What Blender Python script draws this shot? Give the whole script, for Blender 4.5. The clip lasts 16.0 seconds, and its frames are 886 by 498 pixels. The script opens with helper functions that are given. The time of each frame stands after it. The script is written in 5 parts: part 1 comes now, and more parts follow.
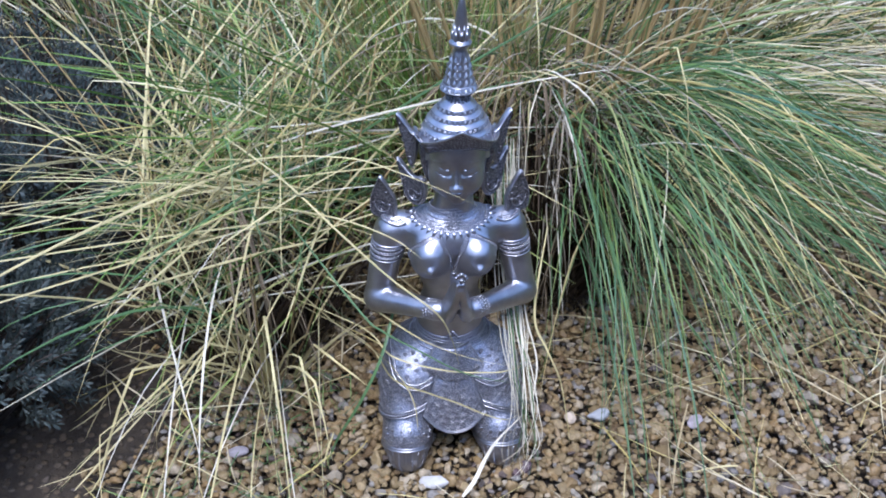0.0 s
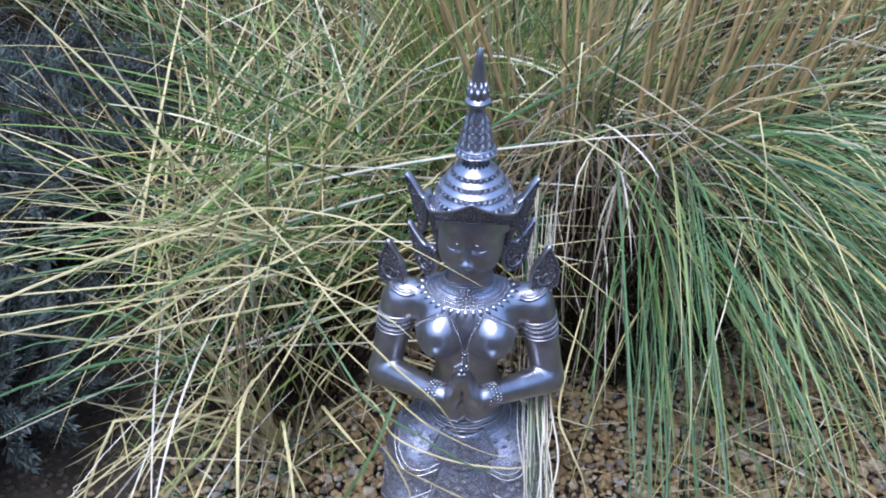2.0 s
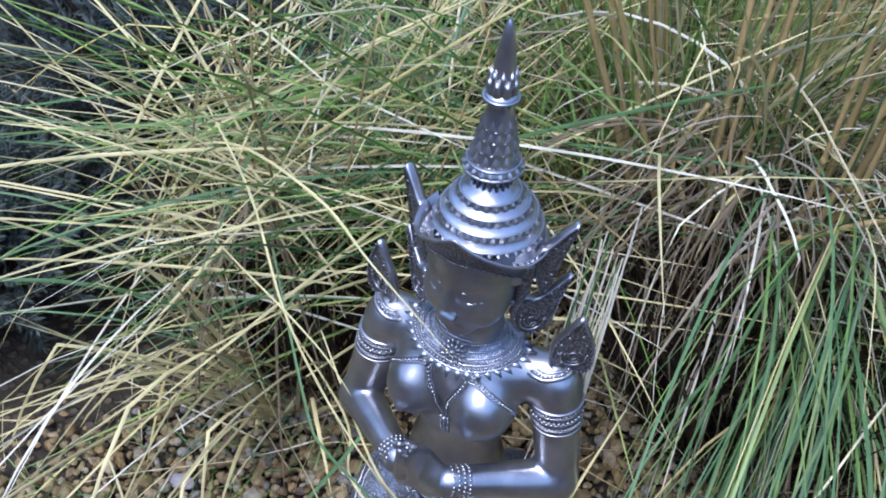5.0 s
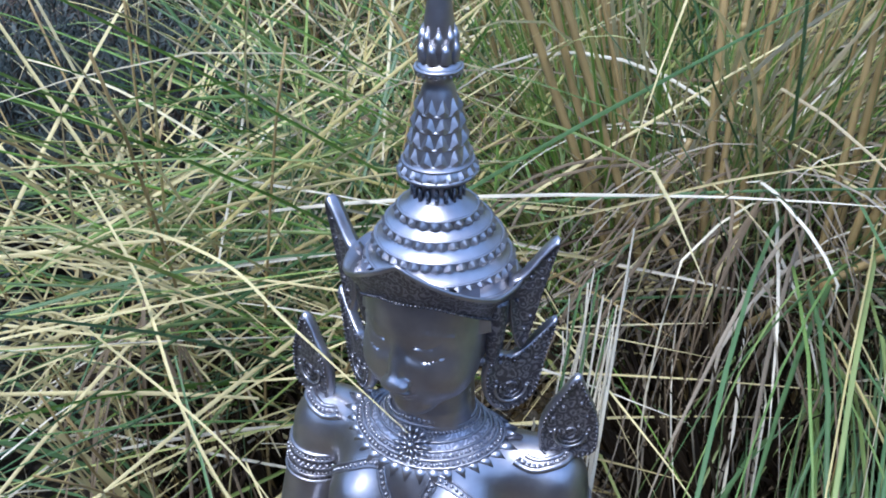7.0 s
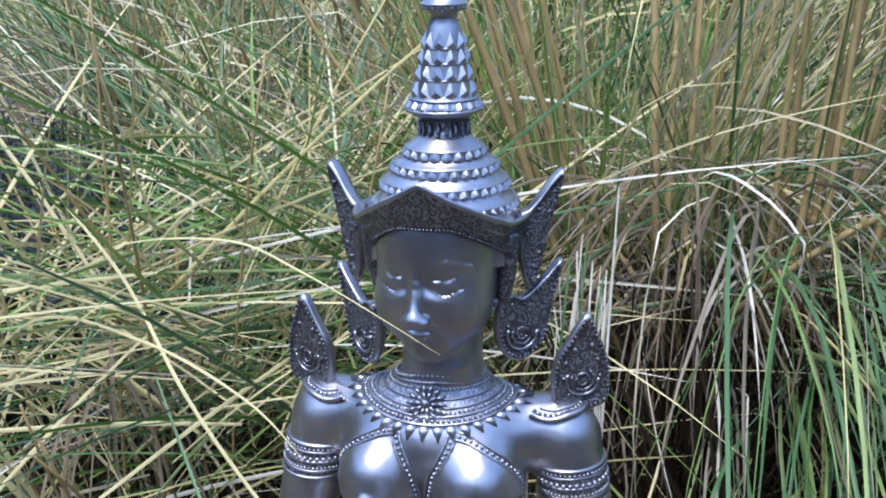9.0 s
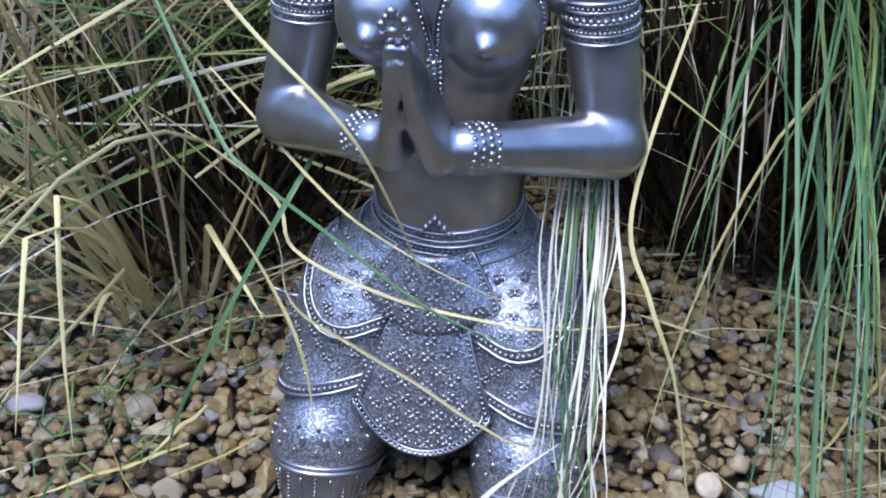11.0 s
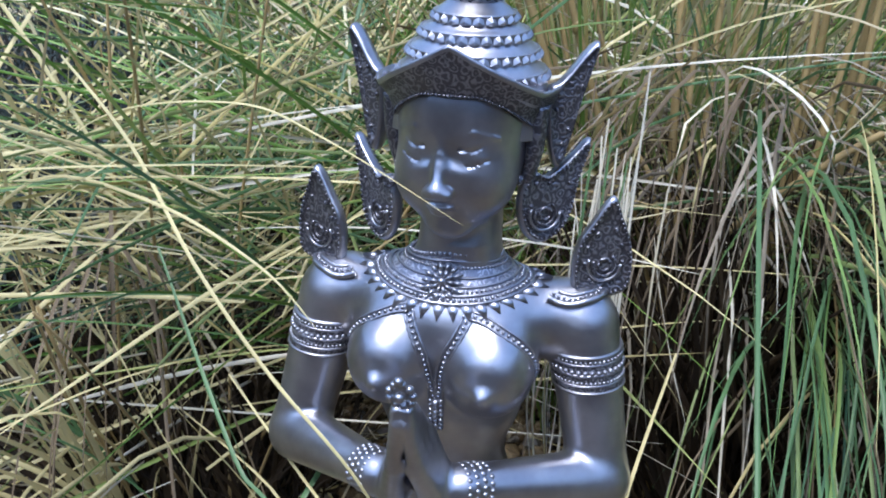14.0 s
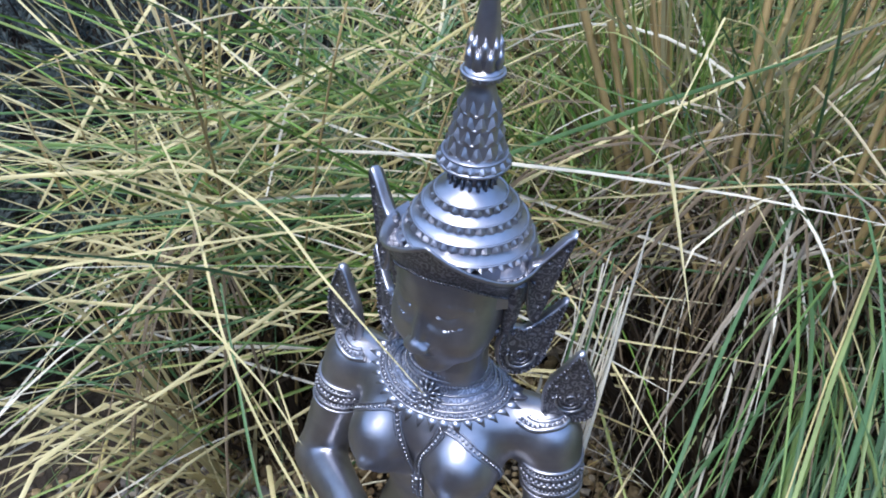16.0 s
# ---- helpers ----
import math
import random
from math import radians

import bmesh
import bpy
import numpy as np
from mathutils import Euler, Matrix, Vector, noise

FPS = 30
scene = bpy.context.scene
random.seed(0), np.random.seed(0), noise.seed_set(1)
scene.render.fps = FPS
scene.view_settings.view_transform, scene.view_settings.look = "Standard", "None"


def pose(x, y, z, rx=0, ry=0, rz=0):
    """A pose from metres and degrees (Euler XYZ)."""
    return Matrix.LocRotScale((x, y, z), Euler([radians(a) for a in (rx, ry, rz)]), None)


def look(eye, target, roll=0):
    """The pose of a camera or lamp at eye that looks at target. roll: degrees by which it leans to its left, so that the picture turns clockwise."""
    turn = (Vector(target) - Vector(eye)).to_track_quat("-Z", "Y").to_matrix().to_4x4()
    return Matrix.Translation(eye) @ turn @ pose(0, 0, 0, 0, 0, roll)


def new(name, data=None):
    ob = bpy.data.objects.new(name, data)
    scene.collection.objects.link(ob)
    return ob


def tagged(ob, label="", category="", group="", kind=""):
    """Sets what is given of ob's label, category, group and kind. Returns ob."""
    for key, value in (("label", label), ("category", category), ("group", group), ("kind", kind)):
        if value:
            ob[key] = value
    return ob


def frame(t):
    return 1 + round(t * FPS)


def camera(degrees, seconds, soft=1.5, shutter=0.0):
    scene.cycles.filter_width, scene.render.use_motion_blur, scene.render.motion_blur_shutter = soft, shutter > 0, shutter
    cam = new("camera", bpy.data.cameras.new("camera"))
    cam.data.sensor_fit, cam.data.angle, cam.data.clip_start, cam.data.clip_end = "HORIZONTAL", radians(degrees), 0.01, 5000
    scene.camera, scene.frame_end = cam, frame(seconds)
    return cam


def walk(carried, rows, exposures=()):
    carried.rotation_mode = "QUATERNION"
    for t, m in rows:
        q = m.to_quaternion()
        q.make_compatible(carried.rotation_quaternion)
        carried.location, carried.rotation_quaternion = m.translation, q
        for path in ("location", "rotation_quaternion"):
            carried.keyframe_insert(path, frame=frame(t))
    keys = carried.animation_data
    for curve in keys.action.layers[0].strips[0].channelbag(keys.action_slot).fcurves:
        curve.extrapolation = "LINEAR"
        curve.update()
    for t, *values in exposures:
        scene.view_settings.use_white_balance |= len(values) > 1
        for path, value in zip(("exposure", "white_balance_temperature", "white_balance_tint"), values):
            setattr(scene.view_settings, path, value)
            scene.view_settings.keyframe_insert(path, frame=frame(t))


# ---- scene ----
cam = camera(45.0, 16.0, soft=1.9)
PATH = [
    (0, (-0.1328, -1.1164, 1.0571), (-0.0784, -0.6231, 0.7199), 0.65),
    (0.5, (-0.0799, -1.0460, 1.0646), (-0.0473, -0.5543, 0.7224), 0.60),
    (1, (-0.0397, -0.9975, 1.0687), (-0.0224, -0.5100, 0.7194), 0.64),
    (1.5, (-0.0207, -0.9701, 1.0626), (-0.0199, -0.4840, 0.7108), -0.19),
    (2, (0.0417, -0.9314, 1.0539), (0.0057, -0.4421, 0.7085), -0.08),
    (2.5, (0.1033, -0.8737, 1.0626), (0.0282, -0.3950, 0.7088), 2.04),
    (3, (0.1282, -0.8323, 1.0575), (0.0277, -0.3669, 0.6924), 0.09),
    (5.5, (0.2317, -0.4770, 0.9234), (0.0349, -0.0781, 0.5207), 3.85),
    (6, (0.2166, -0.4369, 0.8738), (0.0150, -0.0248, 0.4871), 2.69),
    (6.5, (0.2039, -0.4301, 0.8069), (0.0006, 0.0054, 0.4478), 0.86),
    (7, (0.2014, -0.4654, 0.7615), (0.0031, 0.0146, 0.4610), -0.61),
    (7.5, (0.1792, -0.5088, 0.7170), (-0.0061, 0.0033, 0.4650), -0.65),
    (8, (0.1665, -0.5351, 0.6812), (-0.0086, -0.0031, 0.4662), -1.76),
    (8.5, (0.1612, -0.5568, 0.6526), (0.0120, -0.0035, 0.4746), -1.40),
    (9, (0.1514, -0.5654, 0.6186), (0.0072, -0.0110, 0.4403), -1.21),
    (9.5, (0.1478, -0.5688, 0.5840), (0.0045, -0.0276, 0.3681), -1.44),
    (10, (0.1327, -0.5539, 0.5474), (0.0033, -0.0270, 0.2912), -0.23),
    (12.3, (0.1235, -0.5449, 0.4508), (0.0092, -0.0626, 0.1127), -0.80),
    (12.5, (0.1228, -0.5456, 0.4685), (0.0077, -0.0520, 0.1474), -0.68),
    (13, (0.1215, -0.5487, 0.5217), (-0.0024, -0.0362, 0.2356), 0.65),
    (13.5, (0.1206, -0.5484, 0.5558), (-0.0086, -0.0196, 0.3034), 1.21),
    (14, (0.1272, -0.5578, 0.5844), (-0.0037, -0.0144, 0.3664), 1.83),
    (14.5, (0.1492, -0.5478, 0.6132), (0.0010, 0.0026, 0.4260), 2.24),
    (15, (0.1758, -0.5108, 0.6869), (0.0159, 0.0146, 0.4452), 1.93),
    (15.5, (0.1948, -0.4875, 0.7722), (0.0086, -0.0032, 0.4708), 2.92),
    (16, (0.2116, -0.4799, 0.8377), (0.0101, -0.0410, 0.4817), 3.90),
]
walk(cam, [(t, look(eye, target, roll)) for t, eye, target, roll in PATH],
     exposures=[(0.0, 1.58, 5750, 15), (3.0, 1.54, 5700, 15), (5.5, 1.55, 5750, 12), (7.5, 1.59, 5850, 11), (8.5, 1.63, 5900, 13), (9.0, 1.65, 5900, 12), (10.0, 1.63, 5750, 11), (12.5, 1.66, 5600, 13), (13.0, 1.74, 5700, 11), (13.5, 1.70, 5750, 10), (14.5, 1.59, 6150, 12), (16.0, 1.55, 6000, 11)])

# ---- light: an overcast sky ----
SUN_ELEVATION, SUN_AZIMUTH = radians(68), radians(195)
world = bpy.data.worlds.new("overcast_sky")
scene.world = world
world.use_nodes = True
wn, wl = world.node_tree.nodes, world.node_tree.links
sky = wn.new("ShaderNodeTexSky")
sky.sky_type, sky.sun_disc = "NISHITA", False
sky.sun_elevation, sky.sun_rotation = SUN_ELEVATION, SUN_AZIMUTH
sky.air_density, sky.dust_density, sky.ozone_density = 1.0, 1.0, 2.0
wl.new(sky.outputs[0], wn["Background"].inputs[0])
wn["Background"].inputs[1].default_value = 0.15
sun = new("sun", bpy.data.lights.new("sun", "SUN"))
sun.data.energy, sun.data.angle, sun.data.color = 1.5, radians(32), (1.0, 0.97, 0.92)
sun.matrix_world = look(
    (4 * math.sin(SUN_AZIMUTH), 4 * math.cos(SUN_AZIMUTH), 4 * math.tan(SUN_ELEVATION)), (0, 0, 0))

# ---- materials ----
def material(name):
    m = bpy.data.materials.new(name)
    m.use_nodes = True
    nt = m.node_tree
    return m, nt.nodes, nt.links, nt.nodes["Principled BSDF"]


def ramp(nodes, stops, interpolation="LINEAR"):
    r = nodes.new("ShaderNodeValToRGB")
    r.color_ramp.interpolation = interpolation
    while len(r.color_ramp.elements) < len(stops):
        r.color_ramp.elements.new(0.5)
    for e, (at, c) in zip(r.color_ramp.elements, stops):
        e.position = at
        e.color = (*c, 1) if len(c) == 3 else c
    return r


def noise_node(nodes, links, scale, detail=3, coords="Object", rough=0.55):
    tc = nodes.new("ShaderNodeTexCoord")
    n = nodes.new("ShaderNodeTexNoise")
    n.inputs["Scale"].default_value = scale
    n.inputs["Detail"].default_value = detail
    n.inputs["Roughness"].default_value = rough
    links.new(tc.outputs[coords], n.inputs["Vector"])
    return n


def math_node(nodes, links, op, a, b=None):
    n = nodes.new("ShaderNodeMath")
    n.operation = op
    for k, v in enumerate((a, b)):
        if v is None:
            continue
        if isinstance(v, (int, float)):
            n.inputs[k].default_value = v
        else:
            links.new(v, n.inputs[k])
    return n.outputs[0]


def mix_colour(nodes, links, fac, a, b, mode="MIX"):
    n = nodes.new("ShaderNodeMix")
    n.data_type, n.blend_type = "RGBA", mode
    for key, v in ((0, fac), (6, a), (7, b)):
        if isinstance(v, (int, float)):
            n.inputs[key].default_value = v
        elif isinstance(v, tuple):
            n.inputs[key].default_value = (*v, 1)
        else:
            links.new(v, n.inputs[key])
    return n.outputs[2]


def bump(nodes, links, height, strength, distance, bsdf):
    b = nodes.new("ShaderNodeBump")
    b.inputs["Strength"].default_value = strength
    b.inputs["Distance"].default_value = distance
    links.new(height, b.inputs["Height"])
    links.new(b.outputs[0], bsdf.inputs["Normal"])
    return b


def make_pewter(name, engraved=False, dark=False):
    """Burnished grey metal coat; the engraved kind has fine raised scrollwork with a black patina in its recesses."""
    m, n, l, p = material(name)
    grime = noise_node(n, l, 38, 4)
    fine = noise_node(n, l, 75, 3)
    base = ramp(n, [(0.28, (0.285, 0.287, 0.318)), (0.5, (0.37, 0.372, 0.410)), (0.72, (0.455, 0.458, 0.500))])
    l.new(grime.outputs["Fac"], base.inputs[0])
    p.inputs["Metallic"].default_value = 0.95
    rough = ramp(n, [(0.3, (0.28, 0.28, 0.28)), (0.75, (0.40, 0.40, 0.40))])
    l.new(fine.outputs["Fac"], rough.inputs[0])
    l.new(rough.outputs[0], p.inputs["Roughness"])
    if not engraved:
        l.new(base.outputs[0], p.inputs["Base Color"])
        bump(n, l, fine.outputs["Fac"], 0.05, 0.0010, p)
        return m
    tc = n.new("ShaderNodeTexCoord")
    warp = noise_node(n, l, 140, 2)
    vec = n.new("ShaderNodeVectorMath")
    vec.operation = "MULTIPLY_ADD"
    l.new(warp.outputs["Color"], vec.inputs[0])
    vec.inputs[1].default_value = (0.004, 0.004, 0.004)
    l.new(tc.outputs["Object"], vec.inputs[2])
    big = n.new("ShaderNodeTexVoronoi")
    big.feature = "F1"
    big.inputs["Scale"].default_value = 200
    l.new(vec.outputs[0], big.inputs["Vector"])
    rings = math_node(n, l, "SINE", math_node(n, l, "MULTIPLY", big.outputs["Distance"], 17.0))
    small = n.new("ShaderNodeTexVoronoi")
    small.feature = "SMOOTH_F1"
    small.inputs["Scale"].default_value = 420
    l.new(vec.outputs[0], small.inputs["Vector"])
    h = math_node(n, l, "ADD", math_node(n, l, "MULTIPLY", rings, 0.5),
                  math_node(n, l, "MULTIPLY", small.outputs["Distance"], -1.1))
    mask = ramp(n, [(0.12, (0, 0, 0)), (0.62, (1, 1, 1))])
    l.new(math_node(n, l, "ADD", h, 0.62), mask.inputs[0])
    patina, shine = ((0.105, 0.104, 0.122), (0.27, 0.27, 0.305)) if dark else ((0.20, 0.207, 0.25), (0.44, 0.45, 0.515))
    l.new(mix_colour(n, l, mask.outputs[0], patina, shine), p.inputs["Base Color"])
    p.inputs["Metallic"].default_value = 0.75
    bump(n, l, mask.outputs[0], 0.35 if dark else 0.18, 0.0009, p)
    return m


def make_leafy(name, stops, rough=0.5, along=24, streak=(0.8, 1.12)):
    """Leaf blades whose hue differs from one blade to the next, with faint streaks."""
    m, n, l, p = material(name)
    g = n.new("ShaderNodeNewGeometry")
    r = ramp(n, stops)
    l.new(g.outputs["Random Per Island"], r.inputs[0])
    s = noise_node(n, l, along, 4)
    k = ramp(n, [(0.3, (streak[0],) * 3), (0.7, (streak[1],) * 3)])
    l.new(s.outputs["Fac"], k.inputs[0])
    l.new(mix_colour(n, l, 1.0, r.outputs[0], k.outputs[0], "MULTIPLY"), p.inputs["Base Color"])
    p.inputs["Roughness"].default_value = rough
    p.inputs["Specular IOR Level"].default_value = 0.35
    t = n.new("ShaderNodeBsdfTranslucent")
    l.new(r.outputs[0], t.inputs[0])
    mixer = n.new("ShaderNodeMixShader")
    mixer.inputs[0].default_value = 0.20
    l.new(p.outputs[0], mixer.inputs[1])
    l.new(t.outputs[0], mixer.inputs[2])
    l.new(mixer.outputs[0], n["Material Output"].inputs[0])
    return m


def make_gravel(name, per_object):
    m, n, l, p = material(name)
    src = n.new("ShaderNodeObjectInfo").outputs["Random"] if per_object else n.new("ShaderNodeNewGeometry").outputs["Random Per Island"]
    r = ramp(n, [(0.0, (0.108, 0.067, 0.030)), (0.2, (0.168, 0.119, 0.055)), (0.45, (0.264, 0.201, 0.104)), (0.65, (0.208, 0.135, 0.055)),
                 (0.82, (0.336, 0.283, 0.198)), (0.93, (0.192, 0.184, 0.172)), (1.0, (0.088, 0.061, 0.053))])
    l.new(src, r.inputs[0])
    s = noise_node(n, l, 190, 5, "Object" if not per_object else "Object")
    k = ramp(n, [(0.25, (0.55, 0.53, 0.5)), (0.7, (1.15, 1.13, 1.1))])
    l.new(s.outputs["Fac"], k.inputs[0])
    l.new(mix_colour(n, l, 1.0, r.outputs[0], k.outputs[0], "MULTIPLY"), p.inputs["Base Color"])
    p.inputs["Roughness"].default_value = 0.62
    bump(n, l, s.outputs["Fac"], 0.5, 0.002, p)
    return m


def make_soil():
    """Dark soil strewn with small stones."""
    m, n, l, p = material("dark_soil")
    s = noise_node(n, l, 60, 6, "Object", 0.7)
    r = ramp(n, [(0.3, (0.014, 0.010, 0.007)), (0.6, (0.039, 0.029, 0.019)), (0.8, (0.078, 0.057, 0.036))])
    l.new(s.outputs["Fac"], r.inputs[0])
    tc = n.new("ShaderNodeTexCoord")
    v = n.new("ShaderNodeTexVoronoi")
    v.inputs["Scale"].default_value = 75
    l.new(tc.outputs["Object"], v.inputs["Vector"])
    tone = ramp(n, [(0.0, (0.049, 0.033, 0.019)), (0.5, (0.098, 0.072, 0.046)), (1.0, (0.072, 0.058, 0.046))])
    sep = n.new("ShaderNodeSeparateColor")
    l.new(v.outputs["Color"], sep.inputs[0])
    l.new(sep.outputs[0], tone.inputs[0])
    stone = ramp(n, [(0.30, (1, 1, 1)), (0.48, (0, 0, 0))])
    l.new(v.outputs["Distance"], stone.inputs[0])
    l.new(mix_colour(n, l, stone.outputs[0], r.outputs[0], tone.outputs[0]), p.inputs["Base Color"])
    p.inputs["Roughness"].default_value = 0.9
    bump(n, l, math_node(n, l, "ADD", s.outputs["Fac"], stone.outputs[0]), 0.8, 0.008, p)
    return m


PEWTER = make_pewter("burnished_pewter")
ENGRAVED = make_pewter("engraved_pewter", True)
# the dark kind serves carved ornaments and also paints shade on the headdress
DARK_ENGRAVED = make_pewter("dark_and_shade_engraved_pewter", True, True)
GREEN = make_leafy("green_grass", [(0.0, (0.070, 0.135, 0.050)), (0.3, (0.090, 0.175, 0.078)), (0.55, (0.14, 0.235, 0.062)), (0.8, (0.24, 0.30, 0.11)), (1.0, (0.060, 0.140, 0.085))], 0.42)
STRAW = make_leafy("straw_grass", [(0.0, (0.45, 0.36, 0.125)), (0.25, (0.60, 0.53, 0.31)), (0.5, (0.55, 0.47, 0.165)), (0.75, (0.72, 0.665, 0.49)), (1.0, (0.36, 0.26, 0.11))], 0.5)
LIME = make_leafy("fresh_green_grass", [(0.0, (0.10, 0.21, 0.035)), (0.4, (0.17, 0.29, 0.055)), (0.7, (0.27, 0.34, 0.10)), (1.0, (0.40, 0.38, 0.16))], 0.45)
BLEACHED = make_leafy("bleached_straw", [(0.0, (0.58, 0.53, 0.40)), (0.5, (0.72, 0.68, 0.57)), (1.0, (0.50, 0.43, 0.29))], 0.45)
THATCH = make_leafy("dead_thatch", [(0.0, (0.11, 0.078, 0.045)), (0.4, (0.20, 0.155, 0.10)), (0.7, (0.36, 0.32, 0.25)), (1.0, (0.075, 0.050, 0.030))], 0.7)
STALK = make_leafy("tan_stalks", [(0.0, (0.29, 0.185, 0.075)), (0.5, (0.41, 0.295, 0.135)), (1.0, (0.27, 0.225, 0.080))], 0.45)
# grey-green leaf tones, darkened so that the bushes' shade is in the colour
LAVENDER = make_leafy("shaded_grey_lavender", [(0.0, (0.030, 0.042, 0.038)), (0.5, (0.052, 0.070, 0.066)), (1.0, (0.095, 0.115, 0.110))], 0.7)
TWIG = make_leafy("dark_twigs", [(0.0, (0.035, 0.027, 0.025)), (1.0, (0.09, 0.075, 0.065))], 0.8)
# stems packed inside the tussocks; the shade of their hollows is in this colour
SHADE_CORE = make_leafy("shade_core_stems", [(0.0, (0.018, 0.012, 0.007)), (0.6, (0.042, 0.028, 0.016)), (1.0, (0.085, 0.058, 0.032))], 0.8)
# mottled dark brown for the added walls that shape the light
def make_wall():
    m, n, l, p = material("blocking_wall")
    s = noise_node(n, l, 3, 5)
    r = ramp(n, [(0.3, (0.05, 0.042, 0.034)), (0.7, (0.10, 0.085, 0.066))])
    l.new(s.outputs["Fac"], r.inputs[0])
    l.new(r.outputs[0], p.inputs["Base Color"])
    p.inputs["Roughness"].default_value = 0.9
    return m


WALL = make_wall()
GRAVEL_ONE = make_gravel("gravel_pebble", True)
GRAVEL_MANY = make_gravel("gravel_bed", False)
SOIL = make_soil()

# ---- helpers for meshes ----
class Soup:
    """Collects vertices and faces of one mesh, with a material slot for each face."""

    def __init__(self):
        self.v, self.f, self.m, self.count = [], [], [], 0

    def add(self, verts, faces, slot=0):
        verts = np.asarray(verts, float).reshape(-1, 3)
        self.v.append(verts)
        self.f += [tuple(int(i) + self.count for i in q) for q in faces]
        self.m += [slot] * len(faces) if isinstance(slot, int) else list(slot)
        self.count += len(verts)

    def mesh(self, name, materials, smooth=True):
        me = bpy.data.meshes.new(name)
        me.from_pydata(np.concatenate(self.v).tolist(), [], self.f)
        for mat in materials:
            me.materials.append(mat)
        me.polygons.foreach_set("material_index", self.m)
        me.polygons.foreach_set("use_smooth", [smooth] * len(self.f))
        me.update()
        return me


def unit(v):
    v = np.asarray(v, float)
    return v / np.maximum(np.linalg.norm(v, axis=-1, keepdims=True), 1e-9)


def grid_faces(rows, cols, closed=False):
    out = []
    for i in range(rows - 1):
        for j in range(cols if closed else cols - 1):
            k = (j + 1) % cols
            out.append((i * cols + j, i * cols + k, (i + 1) * cols + k, (i + 1) * cols + j))
    return out


def catmull(points, per=6, closed=False):
    p = np.asarray(points, float)
    n, out = len(p), []
    for i in range(n if closed else n - 1):
        if closed:
            a, b, c, d = (p[(i + k) % n] for k in (-1, 0, 1, 2))
        else:
            a, b, c, d = p[max(i - 1, 0)], p[i], p[i + 1], p[min(i + 2, n - 1)]
        for t in np.arange(per) / per:
            out.append(0.5 * (2 * b + (c - a) * t + (2 * a - 5 * b + 4 * c - d) * t * t + (3 * b - a - 3 * c + d) * t ** 3))
    if not closed:
        out.append(p[-1])
    return np.array(out)


def tube(soup, path, radius, sides=6, slot=0, closed=False):
    path = np.asarray(path, float)
    n = len(path)
    tang = unit(np.roll(path, -1, 0) - np.roll(path, 1, 0)) if closed else unit(np.gradient(path, axis=0))
    ref = np.array([0.13, 0.31, 0.94])
    s = unit(np.cross(tang, ref))
    w = np.cross(tang, s)
    r = np.broadcast_to(np.asarray(radius, float), (n,))
    a = np.arange(sides) / sides * 2 * np.pi
    ring = path[:, None] + r[:, None, None] * (np.cos(a)[None, :, None] * s[:, None] + np.sin(a)[None, :, None] * w[:, None])
    faces = grid_faces(n, sides, True)
    if closed:
        faces += [((n - 1) * sides + j, (n - 1) * sides + (j + 1) % sides, (j + 1) % sides, j) for j in range(sides)]
    else:
        faces += [tuple(range(sides))[::-1], tuple(range((n - 1) * sides, n * sides))]
    soup.add(ring.reshape(-1, 3), faces, slot)


def ico():
    bm = bmesh.new()
    bmesh.ops.create_icosphere(bm, subdivisions=1, radius=1)
    v = np.array([x.co[:] for x in bm.verts])
    f = [tuple(x.index for x in q.verts) for q in bm.faces]
    bm.free()
    return v, f


ICO_V, ICO_F = ico()


def bead(soup, at, radius, slot=0, squash=(1, 1, 1)):
    soup.add(np.asarray(at) + ICO_V * radius * np.asarray(squash), ICO_F, slot)


def petal(soup, at, out, wide, tall, deep, slot=0):
    """A flattened scale that faces outwards."""
    out = unit(out)
    side = unit(np.cross((0, 0, 1.0), out))
    up = np.cross(out, side)
    soup.add(np.asarray(at) + ICO_V[:, :1] * side * wide + ICO_V[:, 1:2] * up * tall + ICO_V[:, 2:] * out * deep, ICO_F, slot)


def resample(path, step):
    path = np.asarray(path, float)
    d = np.r_[0, np.cumsum(np.linalg.norm(np.diff(path, axis=0), axis=1))]
    t = np.linspace(0, d[-1], max(2, int(round(d[-1] / step)) + 1))
    return np.stack([np.interp(t, d, path[:, k]) for k in range(3)], 1)


def beads(soup, path, radius, gap=1.15, slot=0):
    for p in resample(path, 2 * radius * gap):
        bead(soup, p, radius, slot)


